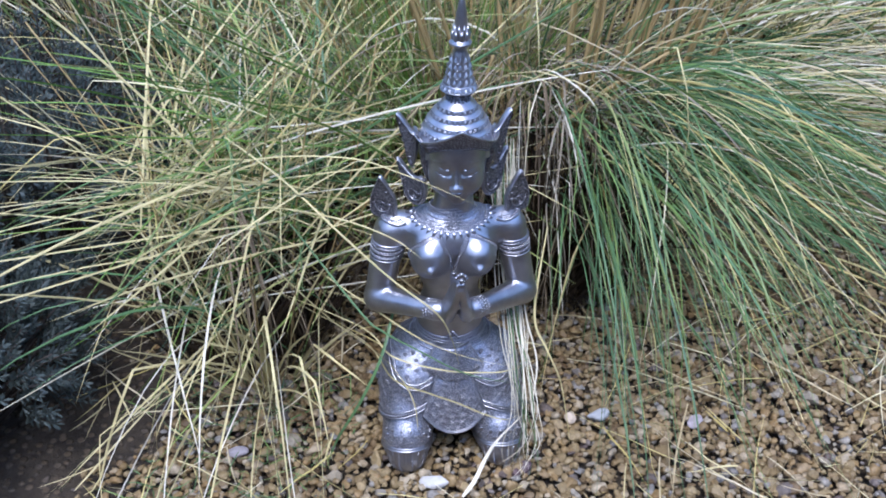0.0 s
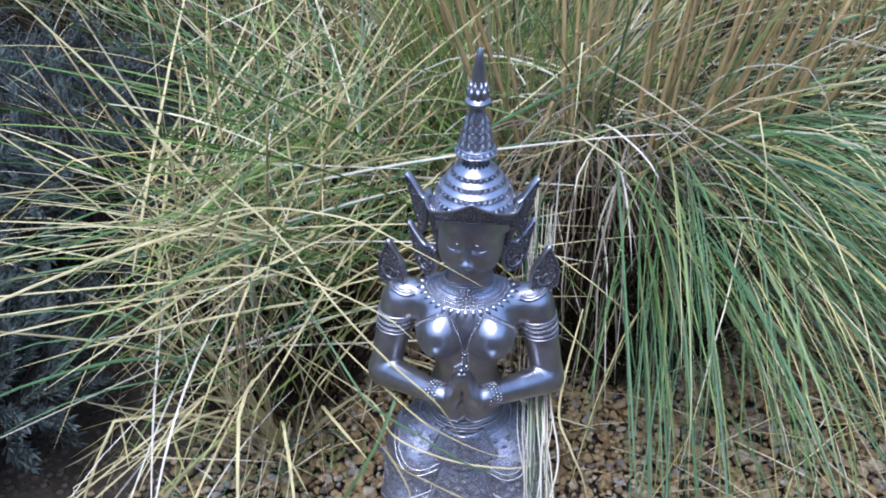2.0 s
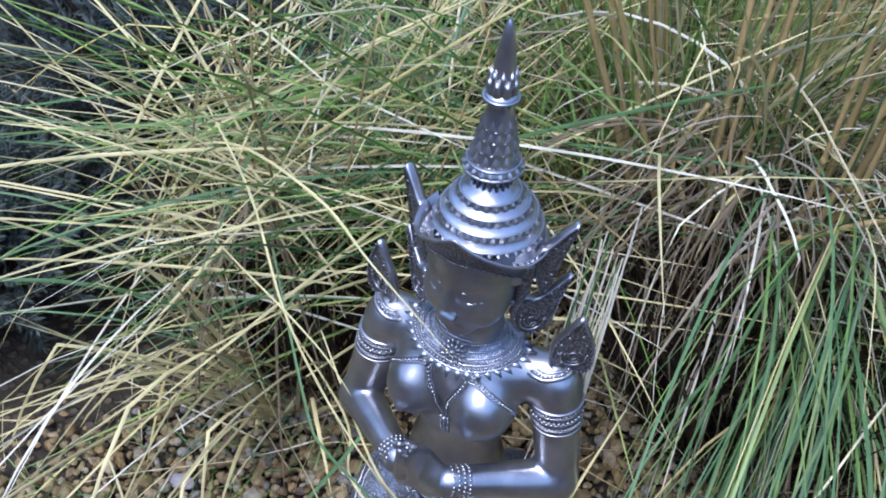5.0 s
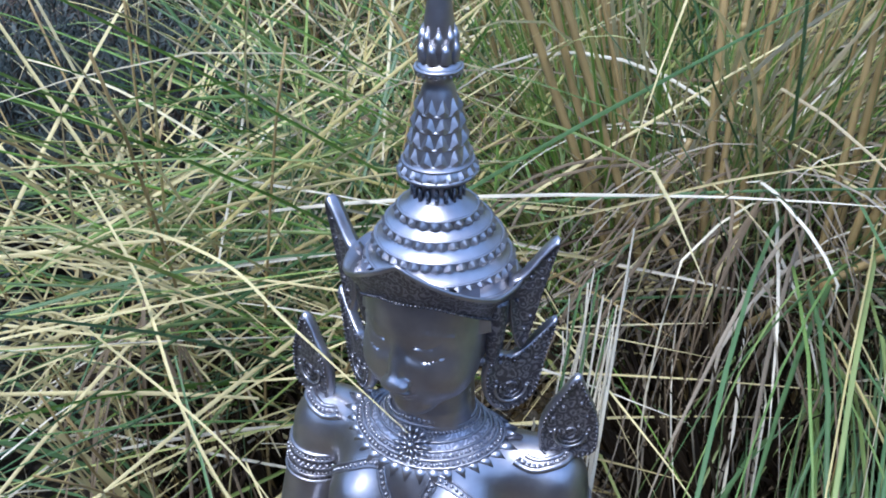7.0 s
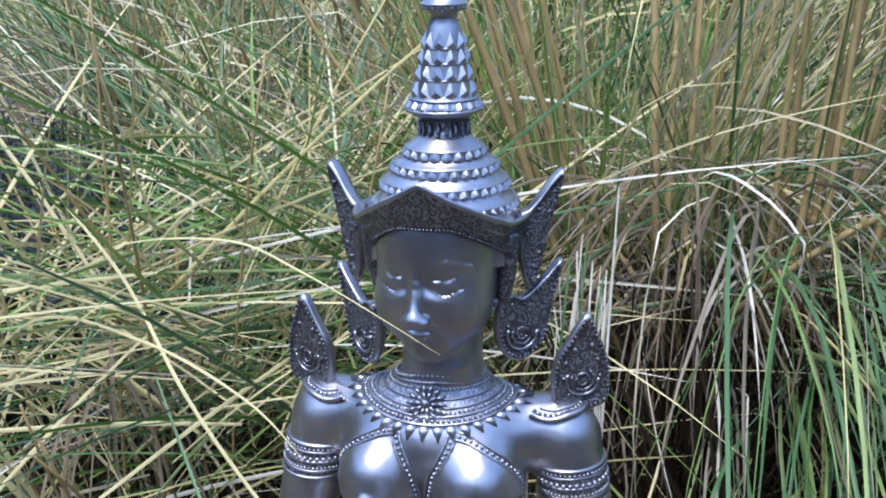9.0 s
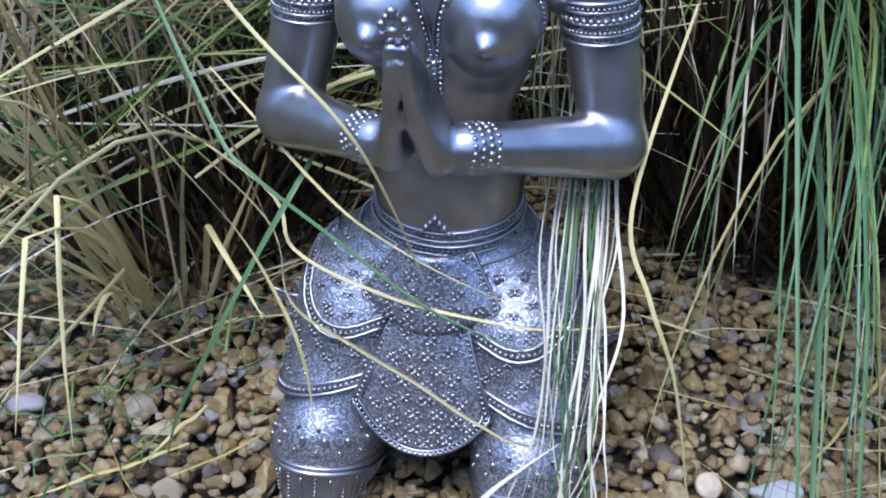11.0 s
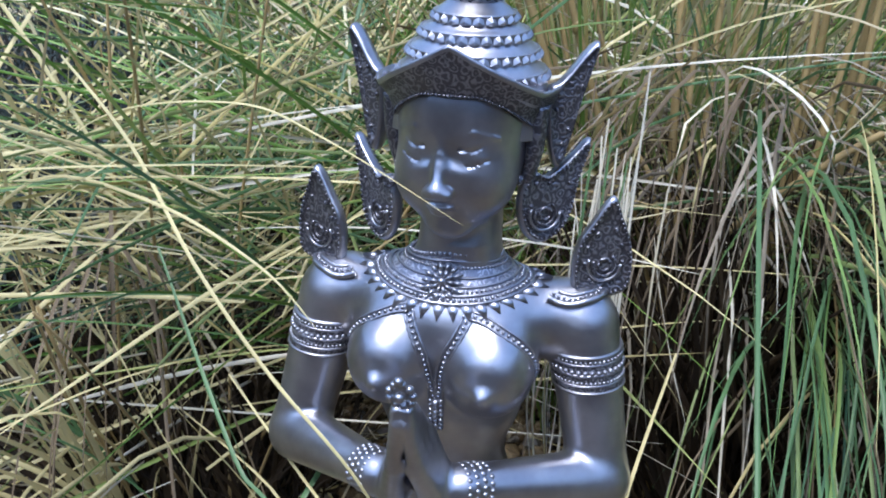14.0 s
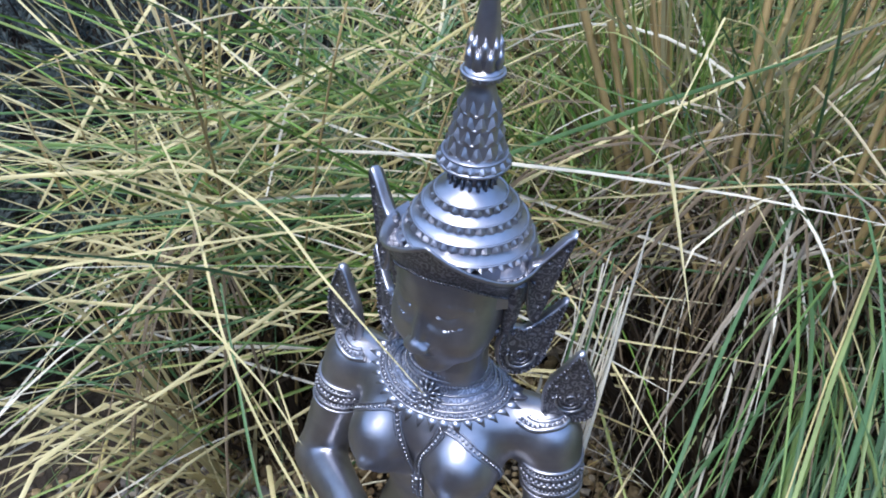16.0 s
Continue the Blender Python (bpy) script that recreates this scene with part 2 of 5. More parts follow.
# ---- a smooth solid from blended round forms ----
class Solid:
    def __init__(self, lo, hi, step):
        self.lo, self.step = np.array(lo, float), step
        self.n = np.ceil((np.array(hi) - self.lo) / step).astype(int) + 1
        self.a = np.full(self.n, 0.05, np.float32)

    def _box(self, lo, hi):
        i0 = np.clip(np.floor((np.asarray(lo) - self.lo) / self.step).astype(int), 0, self.n - 1)
        i1 = np.clip(np.ceil((np.asarray(hi) - self.lo) / self.step).astype(int) + 1, 1, self.n)
        s = tuple(slice(a, b) for a, b in zip(i0, i1))
        ax = [self.lo[k] + np.arange(i0[k], i1[k]) * self.step for k in range(3)]
        return s, np.stack(np.meshgrid(*ax, indexing="ij"), -1)

    def _blend(self, s, d, k, cut):
        a = self.a[s]
        if cut:
            h = np.clip(0.5 - 0.5 * (a + d) / k, 0, 1)
            self.a[s] = a * (1 - h) - d * h + k * h * (1 - h)
        else:
            h = np.clip(0.5 + 0.5 * (a - d) / k, 0, 1)
            self.a[s] = a * (1 - h) + d * h - k * h * (1 - h)

    def ball(self, c, r, k=0.008, cut=False):
        c, r = np.array(c, float), np.array(r, float) * np.ones(3)
        s, p = self._box(c - r - k * 2 - 0.008, c + r + k * 2 + 0.008)
        q = p - c
        k0, k1 = np.linalg.norm(q / r, axis=-1), np.linalg.norm(q / r ** 2, axis=-1)
        self._blend(s, k0 * (k0 - 1) / np.maximum(k1, 1e-6), k, cut)

    def limb(self, a, b, ra, rb, k=0.008, cut=False):
        a, b = np.array(a, float), np.array(b, float)
        m = max(ra, rb) + 2 * k + 0.008
        s, p = self._box(np.minimum(a, b) - m, np.maximum(a, b) + m)
        ba = b - a
        t = np.clip(((p - a) @ ba) / (ba @ ba), 0, 1)
        d = np.linalg.norm(p - a - t[..., None] * ba, axis=-1) - (ra + (rb - ra) * t)
        self._blend(s, d, k, cut)

    def value(self, p):
        q = np.clip((np.asarray(p) - self.lo) / self.step, 0, self.n - 1.001)
        i = q.astype(int)
        f = q - i
        out = 0
        for dx in (0, 1):
            for dy in (0, 1):
                for dz in (0, 1):
                    w = (f[..., 0] if dx else 1 - f[..., 0]) * (f[..., 1] if dy else 1 - f[..., 1]) * (f[..., 2] if dz else 1 - f[..., 2])
                    out = out + w * self.a[i[..., 0] + dx, i[..., 1] + dy, i[..., 2] + dz]
        return out

    def outward(self, centre, way, far=0.12):
        """The surface met from centre along way (rows of both)."""
        way = unit(way)
        r = np.linspace(0.004, far, 180)
        p = np.asarray(centre)[:, None] + way[:, None] * r[None, :, None]
        inside = self.value(p) < 0
        last = np.where(inside.any(1), inside.shape[1] - 1 - np.argmax(inside[:, ::-1], 1), 0)
        return np.asarray(centre) + way * (r[last] + 0.0004)[:, None]

    def surface(self):
        a, n = self.a, self.n
        ins = a < 0
        c = sum(ins[x:n[0] - 1 + x, y:n[1] - 1 + y, z:n[2] - 1 + z].astype(np.int8) for x in (0, 1) for y in (0, 1) for z in (0, 1))
        cells = np.argwhere((c > 0) & (c < 8))
        index = np.full(n - 1, -1, np.int64)
        index[tuple(cells.T)] = np.arange(len(cells))
        total, hits = np.zeros((len(cells), 3)), np.zeros(len(cells))
        corners = [(x, y, z) for x in (0, 1) for y in (0, 1) for z in (0, 1)]
        for p in corners:
            for axis in range(3):
                if p[axis]:
                    continue
                q = list(p)
                q[axis] = 1
                va, vb = a[tuple((cells + p).T)], a[tuple((cells + q).T)]
                cross = (va < 0) != (vb < 0)
                t = np.where(cross, va / np.where(cross, va - vb, 1), 0)
                at = np.array(p) + t[:, None] * (np.array(q) - np.array(p))
                total += at * cross[:, None]
                hits += cross
        verts = self.lo + (cells + total / hits[:, None]) * self.step
        faces = []
        for axis in range(3):
            u, w = [(1, 2), (2, 0), (0, 1)][axis]
            sl0, sl1 = [slice(None)] * 3, [slice(None)] * 3
            sl0[axis], sl1[axis] = slice(0, -1), slice(1, None)
            change = ins[tuple(sl0)] != ins[tuple(sl1)]
            e = np.argwhere(change)
            e = e[(e[:, u] > 0) & (e[:, w] > 0) & (e[:, u] < n[u] - 1) & (e[:, w] < n[w] - 1)]
            du, dw = np.eye(3, dtype=int)[u], np.eye(3, dtype=int)[w]
            quad = np.stack([index[tuple((e - du - dw).T)], index[tuple((e - dw).T)], index[tuple(e.T)], index[tuple((e - du).T)]], 1)
            first = ins[tuple(e.T)]
            quad[~first] = quad[~first][:, ::-1]
            faces.append(quad)
        return verts, np.concatenate(faces)


# ---- the kneeling statue: one mesh ----
PLAIN, CARVED, BLACK = 0, 1, 2
statue = Soup()

HX = 0.005
body = Solid((-0.125, -0.135, -0.004), (0.125, 0.145, 0.42), 0.0022)
body.ball((0, 0.000, 0.128), (0.076, 0.052, 0.056), 0.01)
body.ball((0, -0.004, 0.195), (0.044, 0.034, 0.065), 0.014)
body.ball((0, -0.001, 0.285), (0.046, 0.034, 0.060), 0.014)
body.ball((0, 0.002, 0.326), (0.066, 0.031, 0.031), 0.016)
body.ball((0, -0.008, 0.318), (0.052, 0.034, 0.034), 0.016)
body.limb((0, 0.004, 0.335), (HX * 0.6, -0.003, 0.40), 0.025, 0.0205, 0.012)
for s in (-1, 1):
    body.ball((s * 0.067, 0.008, 0.3265), (0.0235, 0.0185, 0.0215), 0.015)
    body.ball((s * 0.0290, -0.028, 0.3035), (0.0252, 0.0275, 0.0285), 0.008)
    body.ball((s * 0.0305, -0.0545, 0.2985), (0.0052, 0.0062, 0.0052), 0.006)
    body.ball((s * 0.046, -0.006, 0.105), (0.046, 0.058, 0.052), 0.012)
    body.ball((s * 0.036, 0.050, 0.085), (0.044, 0.048, 0.052), 0.014)
    body.limb((s * 0.046, -0.008, 0.110), (s * 0.063, -0.068, 0.038), 0.045, 0.0325, 0.008)
    body.limb((s * 0.0635, -0.068, 0.045), (s * 0.0640, -0.082, 0.022), 0.0310, 0.0255, 0.006)
    body.limb((s * 0.060, -0.055, 0.028), (s * 0.046, 0.085, 0.028), 0.028, 0.020, 0.01)
    body.ball((s * 0.040, 0.100, 0.024), (0.022, 0.030, 0.022), 0.01)
torso = Solid((-0.125, -0.135, -0.004), (0.125, 0.145, 0.42), 0.0022)
torso.a = body.a.copy()
GRIP = unit((0, -0.43, 0.90))
SPAN = np.array([0, -GRIP[2], GRIP[1]])
for s in (-1, 1):
    body.limb((s * 0.0755, 0.007, 0.321), (s * 0.0930, -0.008, 0.236), 0.0212, 0.0175, 0.009)
    body.limb((s * 0.0935, -0.012, 0.232), (s * 0.025, -0.067, 0.249), 0.0185, 0.0120, 0.006)
    wrist = np.array([s * 0.012, -0.074, 0.250])
    body.limb((s * 0.025, -0.067, 0.249), wrist, 0.0120, 0.0110, 0.006)
    for k in range(4):
        off = SPAN * (k - 1.5) * 0.0072
        knuckle = wrist + off + GRIP * 0.034 + np.array([-s * 0.006, 0, 0])
        end = wrist + off * 0.55 + GRIP * (0.066 + 0.006 * (k in (1, 2))) + np.array([-s * 0.0090, 0, 0])
        body.limb(wrist + off * 0.7, knuckle, 0.0075, 0.0055, 0.004)
        body.limb(knuckle, end, 0.0050, 0.0034, 0.0015)
    body.limb(wrist - SPAN * 0.008, wrist - SPAN * 0.012 + GRIP * 0.042 + np.array([-s * 0.007, 0, 0]), 0.006, 0.004, 0.003)
bv, bf = body.surface()
mid = bv[bf].mean(1)
skirt = (mid[:, 2] < 0.176) & (mid[:, 2] > 0.040)
band_gap = (mid[:, 2] < 0.045) & (mid[:, 1] < -0.02)
slots = np.where(skirt & ~band_gap, CARVED, PLAIN)
slots[(mid[:, 2] < 0.043)] = PLAIN
statue.add(bv, bf, slots.tolist())

# the head
head = Solid((-0.055, -0.075, 0.355), (0.065, 0.06, 0.49), 0.0010)
head.ball((HX, 0.002, 0.437), (0.0365, 0.041, 0.044), 0.008)
head.ball((HX, -0.011, 0.4135), (0.0318, 0.0340, 0.0305), 0.012)
head.ball((HX, -0.0320, 0.3890), (0.0120, 0.0105, 0.0085), 0.013)
head.limb((HX, 0.0, 0.36), (HX, -0.004, 0.40), 0.0225, 0.0205, 0.006)
for s in (-1, 1):
    head.ball((HX + s * 0.0180, -0.0235, 0.4085), (0.0120, 0.0135, 0.0150), 0.012)
    head.ball((HX + s * 0.0150, -0.0418, 0.4325), (0.0105, 0.0022, 0.0044), 0.007, True)
    head.ball((HX + s * 0.0150, -0.0282, 0.4292), (0.0092, 0.0086, 0.0050), 0.0018)
    for a, b in (((0.0058, -0.0368, 0.4378), (0.0090, -0.0376, 0.4408)), ((0.0090, -0.0376, 0.4408), (0.0160, -0.0362, 0.4425)), ((0.0155, -0.0364, 0.4425), (0.0280, -0.0280, 0.4375))):
        head.limb((HX + s * a[0], a[1] + 0.0016, a[2]), (HX + s * b[0], b[1] + 0.0016, b[2]), 0.0007, 0.0005, 0.0014)
    for a, b in (((0.0060, -0.0375, 0.4285), (0.0150, -0.0378, 0.4275)), ((0.0150, -0.0378, 0.4275), (0.0240, -0.0325, 0.4300))):
        head.limb((HX + s * a[0], a[1], a[2] - 0.0016), (HX + s * b[0], b[1], b[2] - 0.0016), 0.0006, 0.0004, 0.0005, True)
        head.limb((HX + s * a[0], a[1] + 0.0010, a[2] + 0.0062), (HX + s * b[0], b[1] + 0.0010, b[2] + 0.0068), 0.0009, 0.0007, 0.0007, True)
    head.ball((HX + s * 0.0048, -0.0478, 0.4135), (0.0038, 0.0045, 0.0032), 0.002)
head.limb((HX, -0.0372, 0.4350), (HX, -0.0485, 0.4175), 0.0014, 0.0034, 0.005)
head.ball((HX, -0.0495, 0.4148), (0.0042, 0.0045, 0.0036), 0.003)
head.ball((HX, -0.0425, 0.4035), (0.0078, 0.0042, 0.0020), 0.0022)
head.ball((HX, -0.0415, 0.3998), (0.0060, 0.0044, 0.0022), 0.0022)
hv, hf = head.surface()
hf = hf[hv[hf][:, :, 2].mean(1) < 0.4585]
nod, pivot = radians(11), np.array([0, -0.048, 0.414])
hq = hv - pivot
fade = np.clip((hv[:, 2] - 0.372) / 0.02, 0, 1)[:, None]
turned = np.stack([hq[:, 0], hq[:, 1] * math.cos(nod) - hq[:, 2] * math.sin(nod), hq[:, 1] * math.sin(nod) + hq[:, 2] * math.cos(nod)], 1)
hv = hv + (turned - hq) * fade
hv[:, 2] -= 0.0036 * np.clip((0.457 - hv[:, 2]) / 0.02, 0, 1) * fade[:, 0]
yaw = radians(6) * fade[:, 0]
hq = hv - np.array([HX, 0.0, 0.0])
hv = np.stack([HX + hq[:, 0] * np.cos(yaw) + hq[:, 1] * np.sin(yaw), hq[:, 1] * np.cos(yaw) - hq[:, 0] * np.sin(yaw), hv[:, 2]], 1)
statue.add(hv, hf, PLAIN)


# the tall crown, turned and studded
def crown_axis(z):
    return np.array([HX + (z - 0.45) * 0.02, 0.001 + 0.003 * min(1.0, max(0.0, (0.505 - z) / 0.03)), z])


def tucked(p):
    """The low front of the crown lies behind the brow."""
    low = (p[..., 2] < 0.464) & (p[..., 1] < -0.010)
    out = p.copy()
    out[..., 1] = np.where(low, -0.010 + (p[..., 1] + 0.010) * 0.6, p[..., 1])
    return out


def slim(z):
    """The spire is slenderer than the dome below it."""
    return 1.0 - 0.17 * min(1.0, max(0.0, (z - 0.500) / 0.014))


def lathe(profile, sides=56, slot=PLAIN):
    prof = np.array([(r * slim(z), z) for r, z in profile])
    a = np.arange(sides) / sides * 2 * np.pi
    rings = tucked(np.stack([crown_axis(z) + np.stack([r * np.sin(a), -r * np.cos(a), 0 * a], 1) for r, z in prof]))
    statue.add(rings.reshape(-1, 3), grid_faces(len(prof), sides, True), slot)


def crown_ring(r, z, thick, slot=PLAIN):
    r = r * slim(z)
    a = np.arange(56) / 56 * 2 * np.pi
    tube(statue, tucked(crown_axis(z) + np.stack([r * np.sin(a), -r * np.cos(a), 0 * a], 1)), thick, 6, slot, True)


def crown_studs(r, z, count, size, squash=(1.15, 0.55, 1.3), turn=0.0, slot=PLAIN):
    r = r * slim(z)
    for a in (np.arange(count) + turn) / count * 2 * np.pi:
        o = np.array([np.sin(a), -np.cos(a), 0])
        petal(statue, tucked(crown_axis(z) + o * r), o + (0, 0, 0.25), size * squash[0], size * squash[2], size * squash[1], slot)


def scale_row(r0, z0, r1, z1, count, proud, turn=0.0):
    """A ring of shield-shaped scales, each with four facets round a raised middle and a lip below."""
    r0, r1 = r0 * slim(z0), r1 * slim(z1)
    for a in (np.arange(count) + turn) / count * 2 * np.pi:
        h = np.pi / count * 0.94

        def at(da, r, z):
            return tucked(crown_axis(z) + np.array([r * np.sin(a + da), -r * np.cos(a + da), 0]))

        bl, br, tip = at(-h, r0, z0), at(h, r0, z0), at(0, r1 + proud * 0.3, z1)
        tl, tr, c = at(-h * 0.85, r1, z1 - (z1 - z0) * 0.3), at(h * 0.85, r1, z1 - (z1 - z0) * 0.3), at(0, r0 + proud, z0 + (z1 - z0) * 0.36)
        low = at(0, r0 + proud * 0.7, z0 - (z1 - z0) * 0.10)
        foot = at(0, r0 - proud, z0)
        for tri in ((bl, low, c), (low, br, c), (br, tr, c), (tr, tip, c), (tip, tl, c), (tl, bl, c), (bl, foot, low), (foot, br, low)):
            statue.add(tri, [(0, 1, 2)], PLAIN)


TIERS = [(0.0215, 0.4965), (0.0285, 0.4878), (0.0348, 0.4778), (0.0396, 0.4668), (0.0432, 0.4550)]
outline = [(0.0152, 0.5030), (0.0168, 0.5010)]
for r, z in TIERS:
    outline += [(r - 0.0012, z + 0.0016), (r + 0.0004, z + 0.0006), (r + 0.0008, z - 0.0004)]
    outline += [(r + 0.0005, z - 0.0012), (r - 0.0004, z - 0.0018), (r + 0.0004, z - 0.0046)]
outline += [(0.0446, 0.4470), (0.0450, 0.4340)]
lathe(outline[::-1], 72)
lathe([(0.0154, 0.5030), (0.0128, 0.5050), (0.0130, 0.5110), (0.0190, 0.5145), (0.0240, 0.5165), (0.0252, 0.5190), (0.0236, 0.5212), (0.0226, 0.5232), (0.0205, 0.5262)])
for r, z in TIERS:
    crown_ring(r + 0.0002, z + 0.0004, 0.0009)
    # a dark ring paints the shadow below each tier's lip
    crown_ring(r - 0.0004, z - 0.0046, 0.0006, BLACK)
    # a scalloped edge of small hanging tongues
    scale_row(r + 0.0017, z - 0.0038, r + 0.0002, z + 0.0012, int(r * 1020), 0.0014)
for k in range(18):
    a = k / 18 * 2 * np.pi
    c, d = crown_axis(0.4965), crown_axis(0.5115)
    tube(statue, [c + (0.0136 * np.sin(a), -0.0136 * np.cos(a), 0), d + (0.0136 * np.sin(a), -0.0136 * np.cos(a), 0)], 0.0013, 5, BLACK)
crown_ring(0.0250, 0.5180, 0.0012)
crown_ring(0.0226, 0.5240, 0.0009)
scale_row(0.0246, 0.5185, 0.0226, 0.5236, 18, 0.0014)
lathe([(0.0205, 0.526), (0.0165, 0.540), (0.0130, 0.553), (0.0105, 0.563), (0.0085, 0.5665), (0.0090, 0.569), (0.0135, 0.5715), (0.0145, 0.574), (0.0130, 0.5765), (0.0095, 0.578)])
# overlapping scales in four rows
for k, (r, z) in enumerate([(0.0190, 0.5300), (0.0166, 0.5388), (0.0144, 0.5474), (0.0122, 0.5555)]):
    scale_row(r + 0.0016, z - 0.0040, r - 0.0012, z + 0.0044, 13 - k, 0.0013)
    crown_ring(r + 0.0010, z - 0.0044, 0.0010)
crown_ring(0.0142, 0.5740, 0.0012)
crown_studs(0.0140, 0.5722, 20, 0.0014)
for row, (r, z, tall, count) in enumerate([(0.0094, 0.5780, 0.013, 8), (0.0082, 0.5840, 0.013, 8)]):
    for k in range(count):
        a = (k + 0.5 * row) / count * 2 * np.pi
        o, t = np.array([np.sin(a), -np.cos(a), 0]), np.array([np.cos(a), np.sin(a), 0])
        c = crown_axis(z)
        w = r * 0.34
        pts = [c + o * r - t * w, c + o * (r + 0.0016), c + o * r + t * w, c + o * (r + 0.0006) + t * w * 0.8 + (0, 0, tall * 0.5),
               c + o * (r - 0.0005) + (0, 0, tall), c + o * (r + 0.0006) - t * w * 0.8 + (0, 0, tall * 0.5), c + o * (r + 0.0022) + (0, 0, tall * 0.45),
               c + o * (r - 0.004) + (0, 0, tall * 0.4)]
        statue.add(pts, [(0, 1, 6, 5), (1, 2, 3, 6), (5, 6, 4), (6, 3, 4), (0, 5, 7), (5, 4, 7), (4, 3, 7), (3, 2, 7)], PLAIN)
lathe([(0.0100, 0.577), (0.0092, 0.590), (0.0090, 0.597), (0.0072, 0.609), (0.0048, 0.620), (0.0028, 0.628), (0.0008, 0.6305)], 24)

# the diadem round the brow
ang = np.radians(np.linspace(-108, 108, 61))
front_rise = np.maximum(0, 1 - np.abs(ang) / radians(62)) ** 1.15
z_rim = 0.4605 + 0.0262 * front_rise
z_low = 0.4575 + 0.004 * np.cos(ang * 1.6)
z_low = z_low - 0.030 * np.clip((np.abs(ang) - radians(20)) / radians(88), 0, 1) ** 1.3


def diadem_row(rx, ry, z):
    return np.stack([HX + rx * np.sin(ang), -ry * np.cos(ang) + 0.001, z], 1)


rows = [diadem_row(0.0370, 0.0425, z_low + 0.001), diadem_row(0.0395, 0.0458, z_low - 0.0010), diadem_row(0.0405, 0.0470, z_low + 0.0006),
        diadem_row(0.0438, 0.0494, (z_rim + z_low) / 2), diadem_row(0.0500, 0.0530, z_rim - 0.0015), diadem_row(0.0512, 0.0540, z_rim + 0.0010),
        diadem_row(0.0497, 0.0526, z_rim + 0.0018), diadem_row(0.0455, 0.0485, z_rim - 0.0070), diadem_row(0.0385, 0.0415, z_rim - 0.0120)]
# the front is coloured dark for its shade, the rim left bright
df = grid_faces(len(rows), len(ang))
statue.add(np.concatenate(rows), [q[::-1] for q in df], [PLAIN if i // 60 in (4, 5, 6, 7) else BLACK for i in range(len(df))])
beads(statue, diadem_row(0.0404, 0.0478, z_low), 0.0009, 1.2, BLACK)
# side locks that frame the face
for s in (-1, 1):
    lock = catmull([(HX + s * 0.0395, -0.010, 0.452), (HX + s * 0.0390, -0.010, 0.432), (HX + s * 0.0365, -0.008, 0.416), (HX + s * 0.034, -0.005, 0.402)], 6)
    tube(statue, lock, np.linspace(0.0066, 0.0030, len(lock)), 8, BLACK)
    bead(statue, (HX * 0.2 + s * 0.0355, -0.0125, 0.411 if s > 0 else 0.403), 0.0036, BLACK)


def flame(outline, origin, out, thick, slot=BLACK, curl=None):
    """A flat pointed ornament: a rounded outline, swollen towards its middle, with a raised rim."""
    line = catmull(np.array(outline) / 1000.0, 4, True)
    out = unit(out)
    up = np.array([0, 0, 1.0])
    nrm = unit(np.cross(out, up))
    c = line.mean(0)
    n = len(line)
    put = lambda uv, h: np.asarray(origin) + uv[:, :1] * out + uv[:, 1:] * up + h * nrm  # noqa: E731
    inner, core = c + (line - c) * 0.84, c + (line - c) * 0.45
    layers = [put(core, thick * 0.55), put(inner, thick * 0.45), put(c + (line - c) * 0.93, thick * 0.8), put(line, thick * 0.3),
              put(line, -thick * 0.3), put(c + (line - c) * 0.93, -thick * 0.8), put(inner, -thick * 0.45), put(core, -thick * 0.55)]
    f = grid_faces(8, n, True)
    slots = [slot if i // n in (0, 1, 5, 6) else PLAIN for i in range(len(f))]
    verts = np.concatenate(layers + [put(c[None], thick * 0.7), put(c[None], -thick * 0.7)])
    f += [(8 * n, (j + 1) % n, j) for j in range(n)] + [(8 * n + 1, 7 * n + j, 7 * n + (j + 1) % n) for j in range(n)]
    statue.add(verts, f, slots + [slot] * (2 * n))
    for k in range(7):
        q = c + (np.array(outline[int(k * len(outline) / 7)]) / 1000 - c) * 0.62
        for h in (1, -1):
            bead(statue, put(q[None], h * thick * 0.55)[0], 0.0015, slot)
    if curl is None:
        return
    # scrolls chased on both faces, with a bossed rim
    eye = np.array(curl) / 1000
    for h in (1, -1):
        for rad, turn in ((0.0036, 360), (0.0066, 250), (0.0096, 200)):
            t = np.radians(np.linspace(-200, -200 + turn, 18))
            ring = eye + rad * np.stack([np.cos(t), np.sin(t)], 1)
            tube(statue, put(ring, h * thick * 0.72), 0.0009, 5, PLAIN if rad > 0.009 else slot)
        beads(statue, put(c + (line - c) * 0.90, h * thick * 0.8), 0.0010, 1.5, slot)


for s in (-1, 1):
    flame([(0, 2), (-1, -12), (1, -30), (6, -42), (11, -30), (16, -10), (21, 8), (26, 26), (20, 22), (11, 11), (5, 5)],
          (HX * 0.6 + s * 0.0455, -0.001, 0.4575), (s * 0.86, 0.50, 0), 0.0060)
    flame([(-2, 13), (-6, 4), (-6, -8), (-2, -19), (6, -26), (16, -25), (25, -17), (29, -4), (32, 10), (38, 31), (29, 24), (20, 17), (11, 12), (4, 15)],
          (HX * 0.5 + s * 0.0385, -0.006, 0.3985 if s > 0 else 0.3890), (s * 0.76, 0.65, 0), 0.0044, BLACK, (10, -9))
    flame([(-14, -14), (-19, 2), (-17, 18), (-9, 31), (2, 46), (8, 34), (14, 19), (16, 3), (12, -12)],
          (s * 0.0845, 0.009, 0.3545), (s * 0.92, 0.40, 0), 0.0046, BLACK, (-1, 6))


